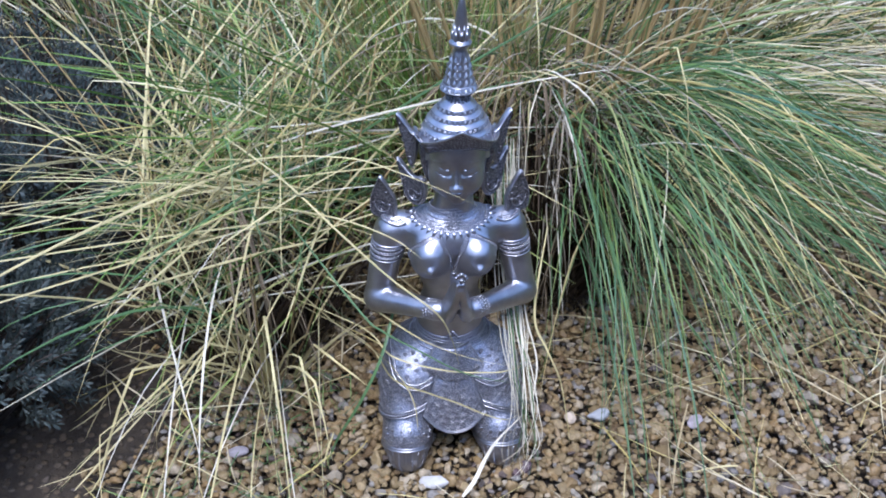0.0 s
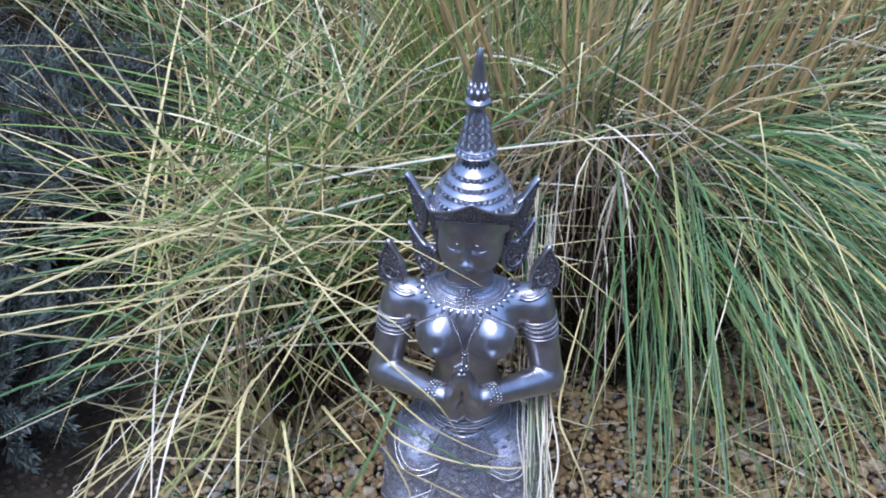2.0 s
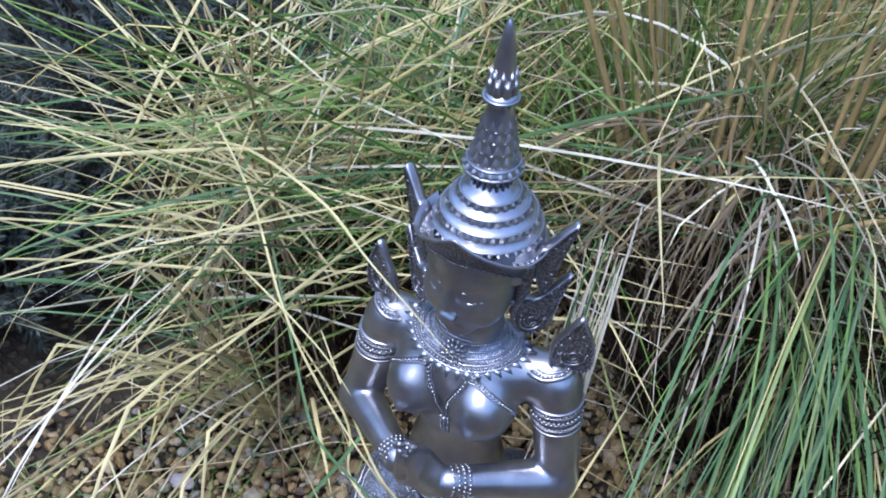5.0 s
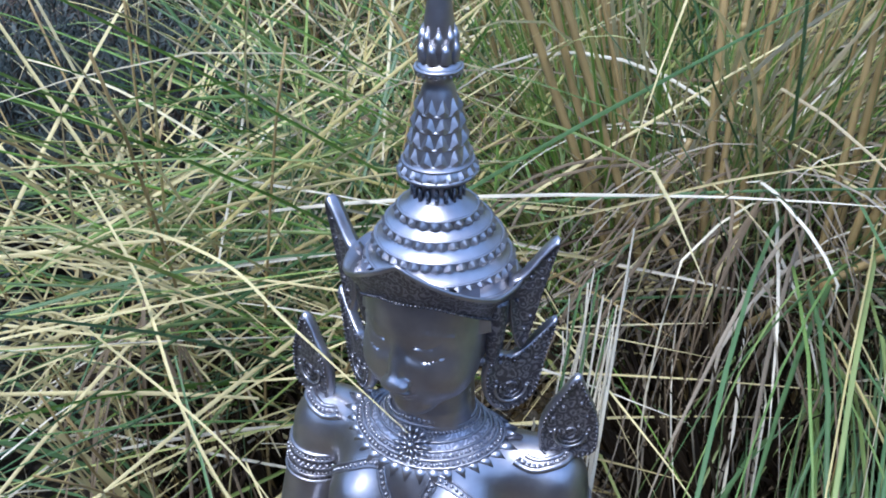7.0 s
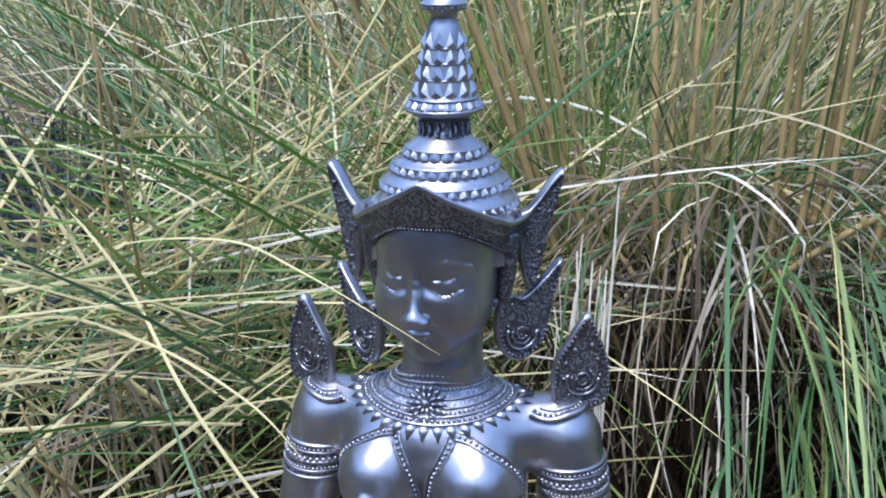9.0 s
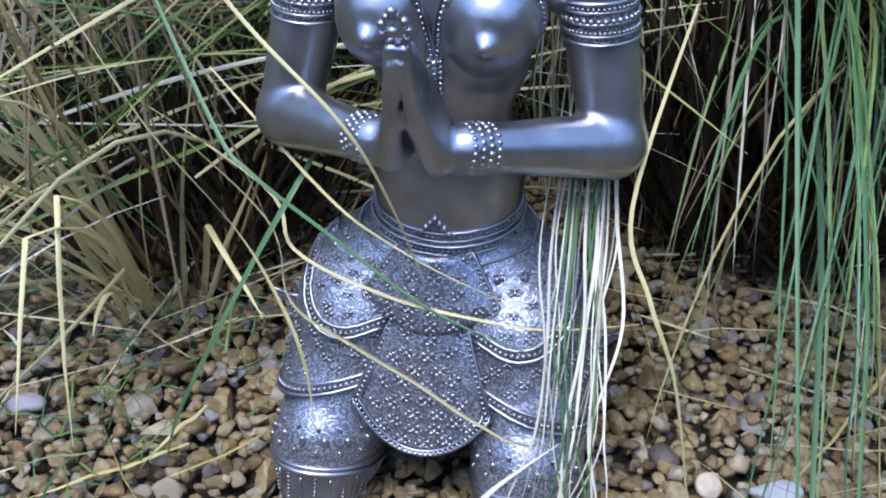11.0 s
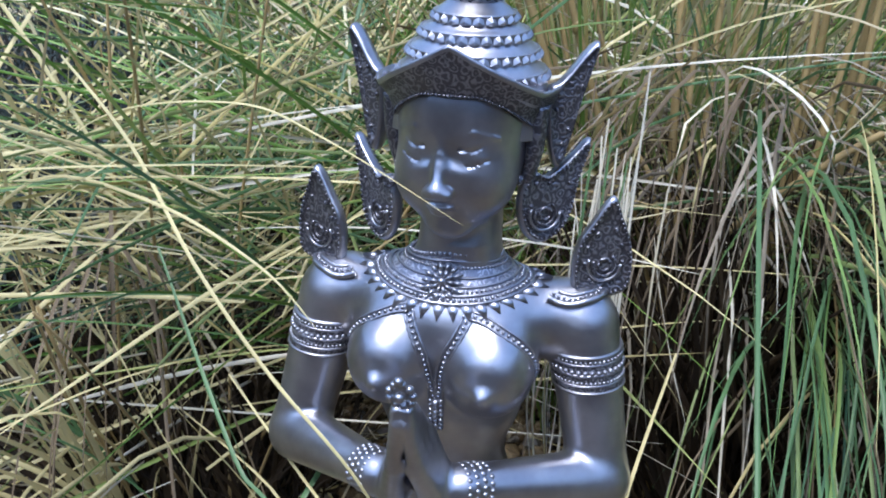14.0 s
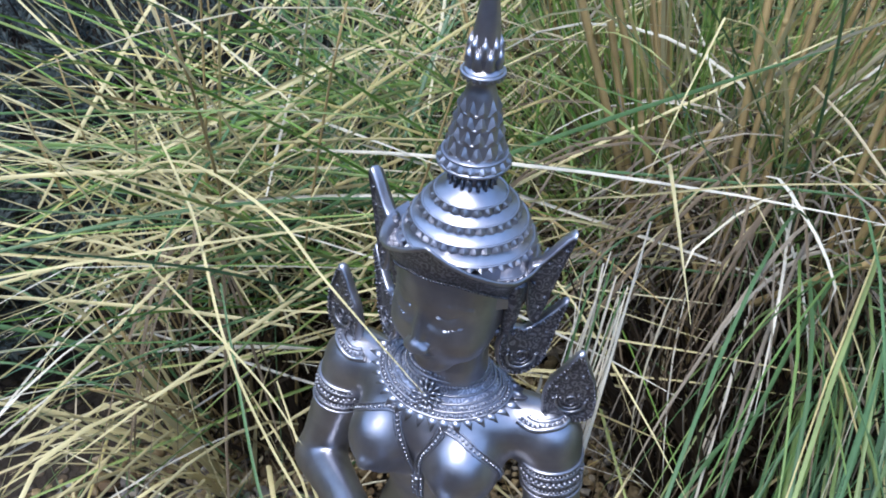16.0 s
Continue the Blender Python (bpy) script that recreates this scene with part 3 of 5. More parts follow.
# chased bands laid on the body, by angle round an upright axis and height
def on(points, lift=0.0, axis=(0.0, 0.0), solid=None):
    """Places on the body at rows of (degrees from the front, height)."""
    p = np.asarray(points, float)
    a = np.radians(p[:, 0])
    way = np.stack([np.sin(a), -np.cos(a), 0 * a], 1)
    centre = np.stack([0 * a + axis[0], 0 * a + axis[1], p[:, 1]], 1)
    return (solid or torso).outward(centre, way) + way * lift


def trimmed(points, wide=0.0026, lift=0.0006, size=0.00145, axis=(0.0, 0.0), per=8, across=(0, 0, 1.0)):
    """A row of beads between two fine cords."""
    line = on(catmull(points, per), lift, axis)
    off = np.asarray(across) * wide
    tube(statue, line + off, 0.0011, 5, PLAIN)
    tube(statue, line - off, 0.0011, 5, PLAIN)
    beads(statue, line, size, 1.25)


def ring_trim(z_front, z_back, wide=0.0026, size=0.00125, axis=(0.0, 0.0), span=180):
    a = np.linspace(-span, span, 41)
    z = z_back + (z_front - z_back) * (0.5 + 0.5 * np.cos(np.radians(a)))
    trimmed(np.stack([a, z], 1), wide, 0.0006, size, axis, 2)


# collar
def collar(scale, drop=0.0):
    a = np.radians(np.linspace(-140, 140, 49))
    r = 0.028 + 0.026 * scale
    x, y = r * 1.12 * np.sin(a), -r * np.cos(a) * 0.95 + 0.004
    c = np.stack([0 * a, 0 * a + 0.004, 0 * a + 0.325], 1)
    z = 0.370 - 0.018 * scale - 0.012 * scale * np.cos(a)
    way = np.stack([x, y - 0.004, z - 0.325], 1)
    return torso.outward(c, way) + unit(way) * (0.0010 + drop)


bands = [collar(t) for t in np.linspace(0.06, 0.80, 9)]
statue.add(np.concatenate(bands), [q[::-1] for q in grid_faces(9, 49)], CARVED)
for t, size in ((0.05, 0.0013), (0.20, 0.0010), (0.60, 0.0012), (0.74, 0.0014)):
    beads(statue, collar(t, 0.0007), size, 1.12)
for t in (0.12, 0.36, 0.52, 0.67, 0.81):
    tube(statue, collar(t, 0.0006), 0.0009, 5, PLAIN)
edge0, edge1 = resample(collar(0.82), 0.0001), resample(collar(1.08), 0.0001)
for k in np.linspace(0.06, 0.94, 25):
    tall = 0.95 + 0.25 * (abs(k - 0.5) < 0.12)
    i, j = int(k * len(edge0)), int(k * len(edge1))
    base, point = edge0[i], edge0[i] + (edge1[j] - edge0[i]) * tall
    side = unit(edge0[min(i + 3, len(edge0) - 1)] - edge0[max(i - 3, 0)]) * 0.0042
    nrm = unit(np.cross(side, point - base))
    nrm = nrm if nrm[1] < 0 else -nrm
    statue.add([base - side, base + side, point, (base + point * 0.7) / 1.7 + nrm * 0.0026, base - side - nrm * 0.002, base + side - nrm * 0.002, point - nrm * 0.002],
               [(0, 1, 3), (1, 2, 3), (2, 0, 3), (0, 4, 5, 1), (1, 5, 6, 2), (2, 6, 4, 0)], PLAIN)
# rosette
ros = np.array([0.0, -0.0285, 0.3525])
ros_n = unit((0, -0.86, 0.5))
ru = np.array([1.0, 0, 0])
rv = np.cross(ros_n, ru)
for count, r, size in ((14, 0.0095, 0.0016), (10, 0.0055, 0.0016)):
    for k in range(count):
        a = k / count * 2 * np.pi
        d = np.cos(a) * ru + np.sin(a) * rv
        tube(statue, [ros + d * (r - 0.003) + ros_n * 0.002, ros + d * r + ros_n * 0.0016, ros + d * (r + 0.003) - ros_n * 0.0005], [0.0009, size * 0.85, 0.0003], 6, PLAIN)
bead(statue, ros + ros_n * 0.0024, 0.0030)
# breast straps
for s in (-1, 1):
    for pts in ([(25, 0.337), (18, 0.328), (10, 0.317), (6, 0.306), (4, 0.294), (2, 0.282)],
                [(26, 0.338), (38, 0.335), (50, 0.327), (60, 0.316), (67, 0.303), (71, 0.290)]):
        a = [(s * u, z) for u, z in pts]
        line = on(catmull(a, 8), 0.0006)
        tang = unit(np.gradient(line, axis=0))
        across = unit(np.cross(tang, unit(line - (0, 0.0, 0.30)))) * 0.0024
        tube(statue, line + across, 0.0008, 5, PLAIN)
        tube(statue, line - across, 0.0008, 5, PLAIN)
        beads(statue, line, 0.0014, 1.25)
for k, z in enumerate(np.linspace(0.281, 0.262, 7)):
    bead(statue, on([(0, z)], 0.0014)[0], 0.0028 - 0.0002 * k)
    for s in (-1, 1):
        bead(statue, on([(s * 5, z + 0.001)], 0.001)[0], 0.0017)

# epaulettes: beaded crescents from the collar over the shoulder
for s in (-1, 1):
    c = np.array([s * 0.068, 0.004, 0.314])
    marks = np.array([(0.050, -0.020, 0.362), (0.059, -0.021, 0.359), (0.070, -0.019, 0.355), (0.081, -0.012, 0.353), (0.092, -0.003, 0.357), (0.098, 0.006, 0.366)])
    hub = np.array([0.076, 0.006, 0.368])
    lines = []
    for inward in (0.0, 0.17, 0.34):
        way = catmull((marks + (hub - marks) * inward) * (s, 1, 1), 7) - c
        lines.append(body.outward(np.repeat(c[None], len(way), 0), way, 0.06) + unit(way) * (0.0022 - inward * 0.002))
    statue.add(np.concatenate(lines), [q if s > 0 else q[::-1] for q in grid_faces(3, len(lines[0]))], CARVED)
    tube(statue, lines[0], 0.0021, 7, PLAIN)
    tube(statue, lines[2], 0.0015, 6, PLAIN)
    beads(statue, lines[1] + (0, -0.0006, 0.0006), 0.0013, 1.2)
# armlets
for s in (-1, 1):
    top, low = np.array([s * 0.0755, 0.007, 0.321]), np.array([s * 0.0930, -0.008, 0.236])
    for t, thick, studs in ((0.12, 0.0013, 0), (0.17, 0.0009, 0.0012), (0.24, 0.0010, 0.0017), (0.31, 0.0009, 0.0011), (0.36, 0.0010, 0)):
        c = top + (low - top) * t
        a = np.arange(36) / 36 * 2 * np.pi
        way = np.stack([np.cos(a), np.sin(a), 0.06 * s * np.cos(a)], 1)
        r = 0.0212 + (0.0175 - 0.0212) * t + 0.0006
        line = c + way * r
        tube(statue, line, thick, 6, PLAIN, True)
        if studs:
            beads(statue, np.concatenate([line, line[:1]]) + np.array([0, 0, 0.0018]), studs, 1.15)
    ringa = [top + (low - top) * t + np.stack([np.cos(a), np.sin(a), 0.06 * s * np.cos(a)], 1) * (0.0212 - 0.0037 * t + 0.0007) for t in (0.12, 0.36)]
    statue.add(np.concatenate(ringa), grid_faces(2, 36, True), BLACK)
    # bracelets of clustered studs
    elbow, hand = np.array([s * 0.0935, -0.012, 0.232]), np.array([s * 0.025, -0.067, 0.249])
    w = unit(hand - elbow)
    u = unit(np.cross(w, (0, 0, 1)))
    v = np.cross(w, u)
    for row in range(4):
        c = hand - w * (0.0115 - row * 0.0047)
        for k in range(20):
            a = (k + 0.5 * (row % 2)) / 20 * 2 * np.pi
            bead(statue, c + (np.cos(a) * u + np.sin(a) * v) * 0.0122, 0.0023 if row in (1, 2) else 0.0019)
# studs at the finger tips
for k in range(9):
    a = k / 9 * 2 * np.pi
    bead(statue, np.array([0.0, -0.1085, 0.3240]) + (0.0062 * math.cos(a), -0.0025 * math.sin(a), 0.0072 * math.sin(a)), 0.0027)
bead(statue, (0.0, -0.1120, 0.3245), 0.0035)
bead(statue, (0.0, -0.1135, 0.3340), 0.0030)

# belt, drape and skirt
for zf, zb in ((0.1770, 0.1960), (0.1690, 0.1880), (0.1590, 0.1780)):
    ring_trim(zf, zb)
for k in range(-4, 5):
    p = on([(k * 4.0, 0.1795 + 0.009 * max(0, 1 - abs(k) / 3.0))], 0.0012)[0]
    bead(statue, p, 0.0024 - 0.0002 * abs(k), PLAIN, (1, 1, 1.5))
for k in range(-7, 8):
    p = on([(k * 14.0, 0.1535)], 0.0008)[0]
    bead(statue, p, 0.0030, PLAIN, (0.8, 0.8, 1.7))


def panel(half, z_of, y_of, closed=True, nu=17, nv=15):
    """A hanging curved panel with a cord and bead border; half(v) is its half width."""
    U, V = np.meshgrid(np.linspace(-1, 1, nu), np.linspace(0, 1, nv))
    P = np.stack([half(V) * U, y_of(U, V), z_of(U, V)], -1)
    back = P + (0, 0.0035, 0)
    verts = np.concatenate([P.reshape(-1, 3), back.reshape(-1, 3)])
    f = [q[::-1] for q in grid_faces(nv, nu)]
    n = nu * nv
    f2 = [tuple(i + n for i in q[::-1]) for q in f]
    rim = [j for j in range(nu)] + [i * nu + nu - 1 for i in range(1, nv)] + [(nv - 1) * nu + j for j in range(nu - 2, -1, -1)] + [i * nu for i in range(nv - 2, 0, -1)]
    f3 = [(rim[k], rim[(k + 1) % len(rim)], rim[(k + 1) % len(rim)] + n, rim[k] + n) for k in range(len(rim))]
    statue.add(verts, f + f2 + f3, CARVED)
    c = P.reshape(-1, 3).mean(0)
    for edge in ([np.concatenate([P[:, 0], P[-1, 1:-1], P[::-1, -1]])] if closed else [P[:, 0], P[:, -1]]):
        for shrink, thick in ((0.0, 0.0012), (0.10, 0.0008)):
            tube(statue, edge + (c - edge) * shrink * np.array([1, 0.3, 0.55]) + (0, -0.0008, 0), thick, 5, PLAIN)
        beads(statue, edge + (c - edge) * 0.05 * np.array([1, 0.3, 0.55]) + (0, -0.0010, 0), 0.00125, 1.25)


def flower(p, right, size):
    """A raised four-petalled flower with a boss and small leaves between its petals."""
    up = np.array([0, 0, 1.0])
    out = unit(np.cross(right, up))
    bead(statue, p + out * 0.0004, size * 0.26)
    for k in range(4):
        a = (k + 0.5) * np.pi / 2
        d, e = right * math.cos(a) + up * math.sin(a), up * math.cos(a) - right * math.sin(a)
        statue.add(p + d * size * 0.52 + ICO_V[:, :1] * d * size * 0.36 + ICO_V[:, 1:2] * e * size * 0.22 + ICO_V[:, 2:] * out * 0.0007, ICO_F, PLAIN)
        a = k * np.pi / 2
        d = right * math.cos(a) + up * math.sin(a)
        bead(statue, p + d * size * 0.80, size * 0.15)


def apron(half, z_of, y_of, step, closed=True):
    panel(half, z_of, y_of, closed)
    rows = np.arange(0.09, 0.92, step)
    for i, v in enumerate(rows):
        w = half(v)
        count = max(2, int(2 * w * 0.84 / 0.0105))
        for u in (np.arange(count) + (0.25 if i % 2 else 0.75)) / count * 2 - 1:
            if abs(u) > 0.86:
                continue
            p = np.array([w * u, y_of(u, v) - 0.0004, z_of(u, v)])
            q = np.array([w * (u + 0.05), y_of(u + 0.05, v) - 0.0004, z_of(u, v)])
            flower(p, unit(q - p), 0.0060)


apron(lambda v: 0.022 + 0.0195 * v,
      lambda u, v: 0.132 - v * (0.049 + 0.026 * (1 - np.abs(u) ** 2.2)),
      lambda u, v: -0.064 - 0.026 * v ** 0.8 + 0.012 * u * u + 0.004 * v * v * (1 - u * u), 0.118)
apron(lambda v: 0.022 + 0.0195 * np.clip(v / 0.75, 0, 1) - 0.016 * np.clip((v - 0.75) / 0.25, 0, 1),
      lambda u, v: 0.171 - v * (0.040 + 0.002 * (1 - np.abs(u))),
      lambda u, v: -0.052 - 0.016 * v + 0.013 * u * u, 0.20, False)


def drape(s, hem, top, lift):
    """A layer of cloth laid over the hip, with a corded and beaded hem and sewn flowers."""
    a = np.linspace(hem[0][0], hem[-1][0], 25)
    low = np.interp(a, [h[0] for h in hem], [h[1] for h in hem])
    low = np.convolve(np.pad(low, 2, mode="edge"), np.ones(5) / 5, "valid")
    rows = [on(np.stack([s * a, low + (top - low) * t], 1), lift * (1 - 0.8 * t)) for t in np.linspace(0, 1, 8)]
    under = on(np.stack([s * a, low], 1), -0.001)
    statue.add(np.concatenate([under] + rows), [q if s < 0 else q[::-1] for q in grid_faces(9, 25)], CARVED)
    for rise, thick in ((0.0, 0.0013), (0.0062, 0.0009)):
        tube(statue, on(np.stack([s * a, low + rise], 1), lift + 0.0004), thick, 5, PLAIN)
    beads(statue, on(np.stack([s * a, low + 0.0031], 1), lift + 0.0003), 0.0014, 1.2)
    for i, rise in enumerate(np.arange(0.0125, 0.05, 0.0088)):
        for b in np.arange(a[0] + 5 + 4.5 * (i % 2), a[-1] - 4, 9.0):
            z = np.interp(b, a, low) + rise
            if z < top - 0.004:
                p, q = on([(s * b, z), (s * b + 2, z)], lift * 0.9 + 0.0002)
                flower(p, unit(q - p), 0.0050)


for s in (-1, 1):
    drape(s, [(22, 0.094), (34, 0.087), (48, 0.079), (64, 0.068), (84, 0.060), (118, 0.057)], 0.135, 0.0050)
    drape(s, [(24, 0.127), (32, 0.119), (41, 0.117), (50, 0.121), (60, 0.131), (72, 0.144), (96, 0.150)], 0.166, 0.0056)
    # knee bands and the ribbed hems below them
    w = unit(np.array([0, -0.35, -1.0]))
    u, v = np.array([1.0, 0, 0]), unit(np.cross(w, (1, 0, 0)))

    def leg(t, lift):
        c = np.array([s * 0.0635, -0.058, 0.060]) + w * t
        a = np.radians(np.linspace(-115, 115, 33))
        way = np.sin(a)[:, None] * u - np.cos(a)[:, None] * np.array([0, 0.94, -0.30])
        return body.outward(np.repeat(c[None], 33, 0), way, 0.06) + unit(way) * lift

    for t, thick in ((0.0265, 0.0014), (0.0300, 0.0021)):
        tube(statue, leg(t, 0.0006), thick, 6, PLAIN)
    tops = [leg(t, 0.0008) for t in np.linspace(0.003, 0.024, 4)]
    for k in range(8, 26, 3):
        for j, size in ((0, 0.0017), (1, 0.0026), (2, 0.0018)):
            bead(statue, tops[j][k + (j % 2)], size, PLAIN, (0.95, 0.6, 1.6))
    steps = [leg(t, 0.0004) for t in np.linspace(0.0335, 0.066, 12)]
    for k in range(1, 32, 2):
        line = np.array([row[k] for row in steps])
        if k % 4 == 1:
            beads(statue, line, 0.0010, 1.3)
        else:
            tube(statue, line, 0.0009, 5, PLAIN)
    # flame-shaped ends of the hip cloth
    flame([(-16, -10), (-4, -12), (8, -6), (22, 10), (10, 6), (-2, 6), (-14, 4)], (s * 0.088, -0.018, 0.106), (s * 0.95, -0.1, 0), 0.0022, CARVED)

statue_mesh = statue.mesh("kneeling_statue", [PEWTER, ENGRAVED, DARK_ENGRAVED])
tagged(new("kneeling_statue", statue_mesh), "burnished pewter-grey kneeling garden statue with tall tiered crown on gravel", "statue")

# ---- ground: soil to the horizon, gravel bed ----
def part(name, data, parent, label="", kind=""):
    ob = new(name, data)
    ob.parent = parent
    return tagged(ob, label, "", "", kind)


rng = np.random.default_rng(7)
gs = Soup()
xs = np.r_[-400, -60, -8, np.linspace(-2.4, 2.4, 61), 8, 60, 400]
ys = np.r_[-400, -60, -8, np.linspace(-2.0, 3.2, 66), 8, 60, 400]
GX, GY = np.meshgrid(xs, ys)
GZ = np.array([[noise.noise((x * 2.3, y * 2.3, 0.4)) * 0.010 - 0.012 if abs(x) < 3 and abs(y) < 4 else -0.012 for x in xs] for y in ys])
gs.add(np.stack([GX, GY, GZ], -1).reshape(-1, 3), grid_faces(len(ys), len(xs)))
ground = tagged(new("ground", gs.mesh("ground", [SOIL])), "dark soil under gravel and grass", "ground", kind="structure")


def plain_wall(name, lo, hi):
    bm = bmesh.new()
    bmesh.ops.create_cube(bm, size=1)
    for v in bm.verts:
        v.co = Vector([(a + b) / 2 + c * (b - a) for a, b, c in zip(lo, hi, v.co)])
    me = bpy.data.meshes.new(name)
    bm.to_mesh(me)
    bm.free()
    me.materials.append(WALL)
    tagged(new(name, me), "plain dark wall added out of view to block low light", "fence", kind="structure")


# unseen walls added to block low sky light and darken the statue's reflections
plain_wall("blocking_wall_south", (-4.5, -3.2, -0.02), (4.5, -3.1, 1.8))
plain_wall("blocking_wall_west", (-4.6, -3.2, -0.02), (-4.5, 9.0, 2.0))
plain_wall("blocking_wall_east", (4.5, -3.2, -0.02), (4.6, 9.0, 2.0))

def fast_mesh(name, verts, tris, mat, smooth=True):
    """A triangle mesh straight from arrays."""
    me = bpy.data.meshes.new(name)
    tris = np.ascontiguousarray(tris, np.int32)
    me.vertices.add(len(verts))
    me.vertices.foreach_set("co", np.ascontiguousarray(verts, np.float32).ravel())
    me.loops.add(tris.size)
    me.loops.foreach_set("vertex_index", tris.ravel())
    me.polygons.add(len(tris))
    me.polygons.foreach_set("loop_start", np.arange(0, tris.size, 3, dtype=np.int32))
    me.polygons.foreach_set("use_smooth", np.full(len(tris), smooth))
    me.materials.append(mat)
    me.update(calc_edges=True)
    return me


def pebble_shapes(count, seed):
    """Rounded, unevenly chipped pebbles of 48 triangles, about 1 across."""
    r = np.random.default_rng(seed)
    th = np.linspace(0, np.pi, 6)[1:-1]
    ph = np.arange(6) / 6 * 2 * np.pi
    v = [(0, 0, 1)] + [(math.sin(t) * math.cos(p + 0.5 * k), math.sin(t) * math.sin(p + 0.5 * k), math.cos(t)) for k, t in enumerate(th) for p in ph] + [(0, 0, -1)]
    f = [(0, 1 + j, 1 + (j + 1) % 6) for j in range(6)]
    for k in range(3):
        for j in range(6):
            a, b, c, d = 1 + k * 6 + j, 1 + k * 6 + (j + 1) % 6, 7 + k * 6 + j, 7 + k * 6 + (j + 1) % 6
            f += [(a, c, b), (b, c, d)]
    f += [(25, 19 + (j + 1) % 6, 19 + j) for j in range(6)]
    v = np.array(v)
    out = []
    for _ in range(count):
        w = v.copy()
        for _ in range(6):
            n = unit(r.normal(size=3))
            cut = r.uniform(0.38, 0.7)
            d = w @ n
            w = w - np.where(d > cut, (d - cut) * 0.95, 0)[:, None] * n
        w *= r.uniform(0.9, 1.1, (len(w), 1))
        out.append(w * 0.5)
    return np.array(out), np.array(f)


def turns(r, n, tilt):
    """Random turning matrices: any heading, tipped by up to tilt radians or so."""
    a, b, c = r.uniform(0, 2 * np.pi, n), r.normal(0, tilt, n), r.normal(0, tilt, n)
    m = np.zeros((n, 3, 3))
    ca, sa, cb, sb, cc, sc = np.cos(a), np.sin(a), np.cos(b), np.sin(b), np.cos(c), np.sin(c)
    m[:, 0, 0], m[:, 0, 1], m[:, 0, 2] = ca * cb, ca * sb * sc - sa * cc, ca * sb * cc + sa * sc
    m[:, 1, 0], m[:, 1, 1], m[:, 1, 2] = sa * cb, sa * sb * sc + ca * cc, sa * sb * cc - ca * sc
    m[:, 2, 0], m[:, 2, 1], m[:, 2, 2] = -sb, cb * sc, cb * cc
    return m


SHAPES, PEBBLE_F = pebble_shapes(28, 3)
pitch = 0.0110
gx, gy = np.meshgrid(np.arange(-0.62, 1.25, pitch), np.arange(-0.42, 0.86, pitch * 0.88))
gx = gx + (np.arange(gx.shape[0]) % 2)[:, None] * pitch / 2
spots = np.stack([gx.ravel(), gy.ravel()], 1)
spots = spots[(spots[:, 1] < 0.55) | (spots[:, 0] > 0.45)]
spots = spots[spots[:, 0] > -0.36 + 0.07 * np.sin(spots[:, 1] * 17) - 0.12 * rng.random(len(spots)) ** 2]
layer2 = spots[rng.random(len(spots)) < 0.42] + rng.normal(0, pitch * 0.6, (1, 2))
spots = np.concatenate([spots, layer2])
low = len(spots) - len(layer2)
spots = spots + rng.normal(0, pitch * 0.24, spots.shape)
n = len(spots)
size = np.clip(rng.lognormal(math.log(0.0115), 0.32, n), 0.006, 0.026)
shape = np.stack([size * rng.uniform(1.0, 1.45, n), size, size * rng.uniform(0.5, 0.85, n)], 1)
lift = np.r_[rng.uniform(-0.002, 0.003, low), rng.uniform(0.004, 0.009, n - low)]
place = np.column_stack([spots, lift])
spin = turns(rng, n, 0.32)
kindof = rng.integers(0, len(SHAPES), n)
# pebbles that can be told apart, beside and before the knees
single = np.flatnonzero((spots[:, 0] > 0.085) & (spots[:, 0] < 0.29) & (spots[:, 1] > -0.155) & (spots[:, 1] < 0.02))[:170]
single = np.r_[single, np.flatnonzero((spots[:, 0] > -0.24) & (spots[:, 0] < -0.09) & (spots[:, 1] > -0.155) & (spots[:, 1] < 0.0))[:120]]
rest = np.setdiff1d(np.arange(n), single)
bed_v = np.einsum("nij,nkj->nki", spin[rest], SHAPES[kindof[rest]] * shape[rest][:, None]) + place[rest][:, None]
bed_f = PEBBLE_F[None] + (np.arange(len(rest)) * SHAPES.shape[1])[:, None, None]
bed_mesh = fast_mesh("gravel_bed", bed_v.reshape(-1, 3), bed_f.reshape(-1, 3), GRAVEL_MANY)
bed_mesh.polygons.foreach_set("use_smooth", np.repeat(rng.random(len(rest)) < 0.45, len(PEBBLE_F)))
gravel = tagged(new("gravel_bed", bed_mesh),
                "honey-brown angular pea gravel with a few grey stones", "gravel", kind="stuff")
pebble_meshes = [fast_mesh("pebble", SHAPES[k], PEBBLE_F, GRAVEL_ONE, k % 2 == 0) for k in range(len(SHAPES))]


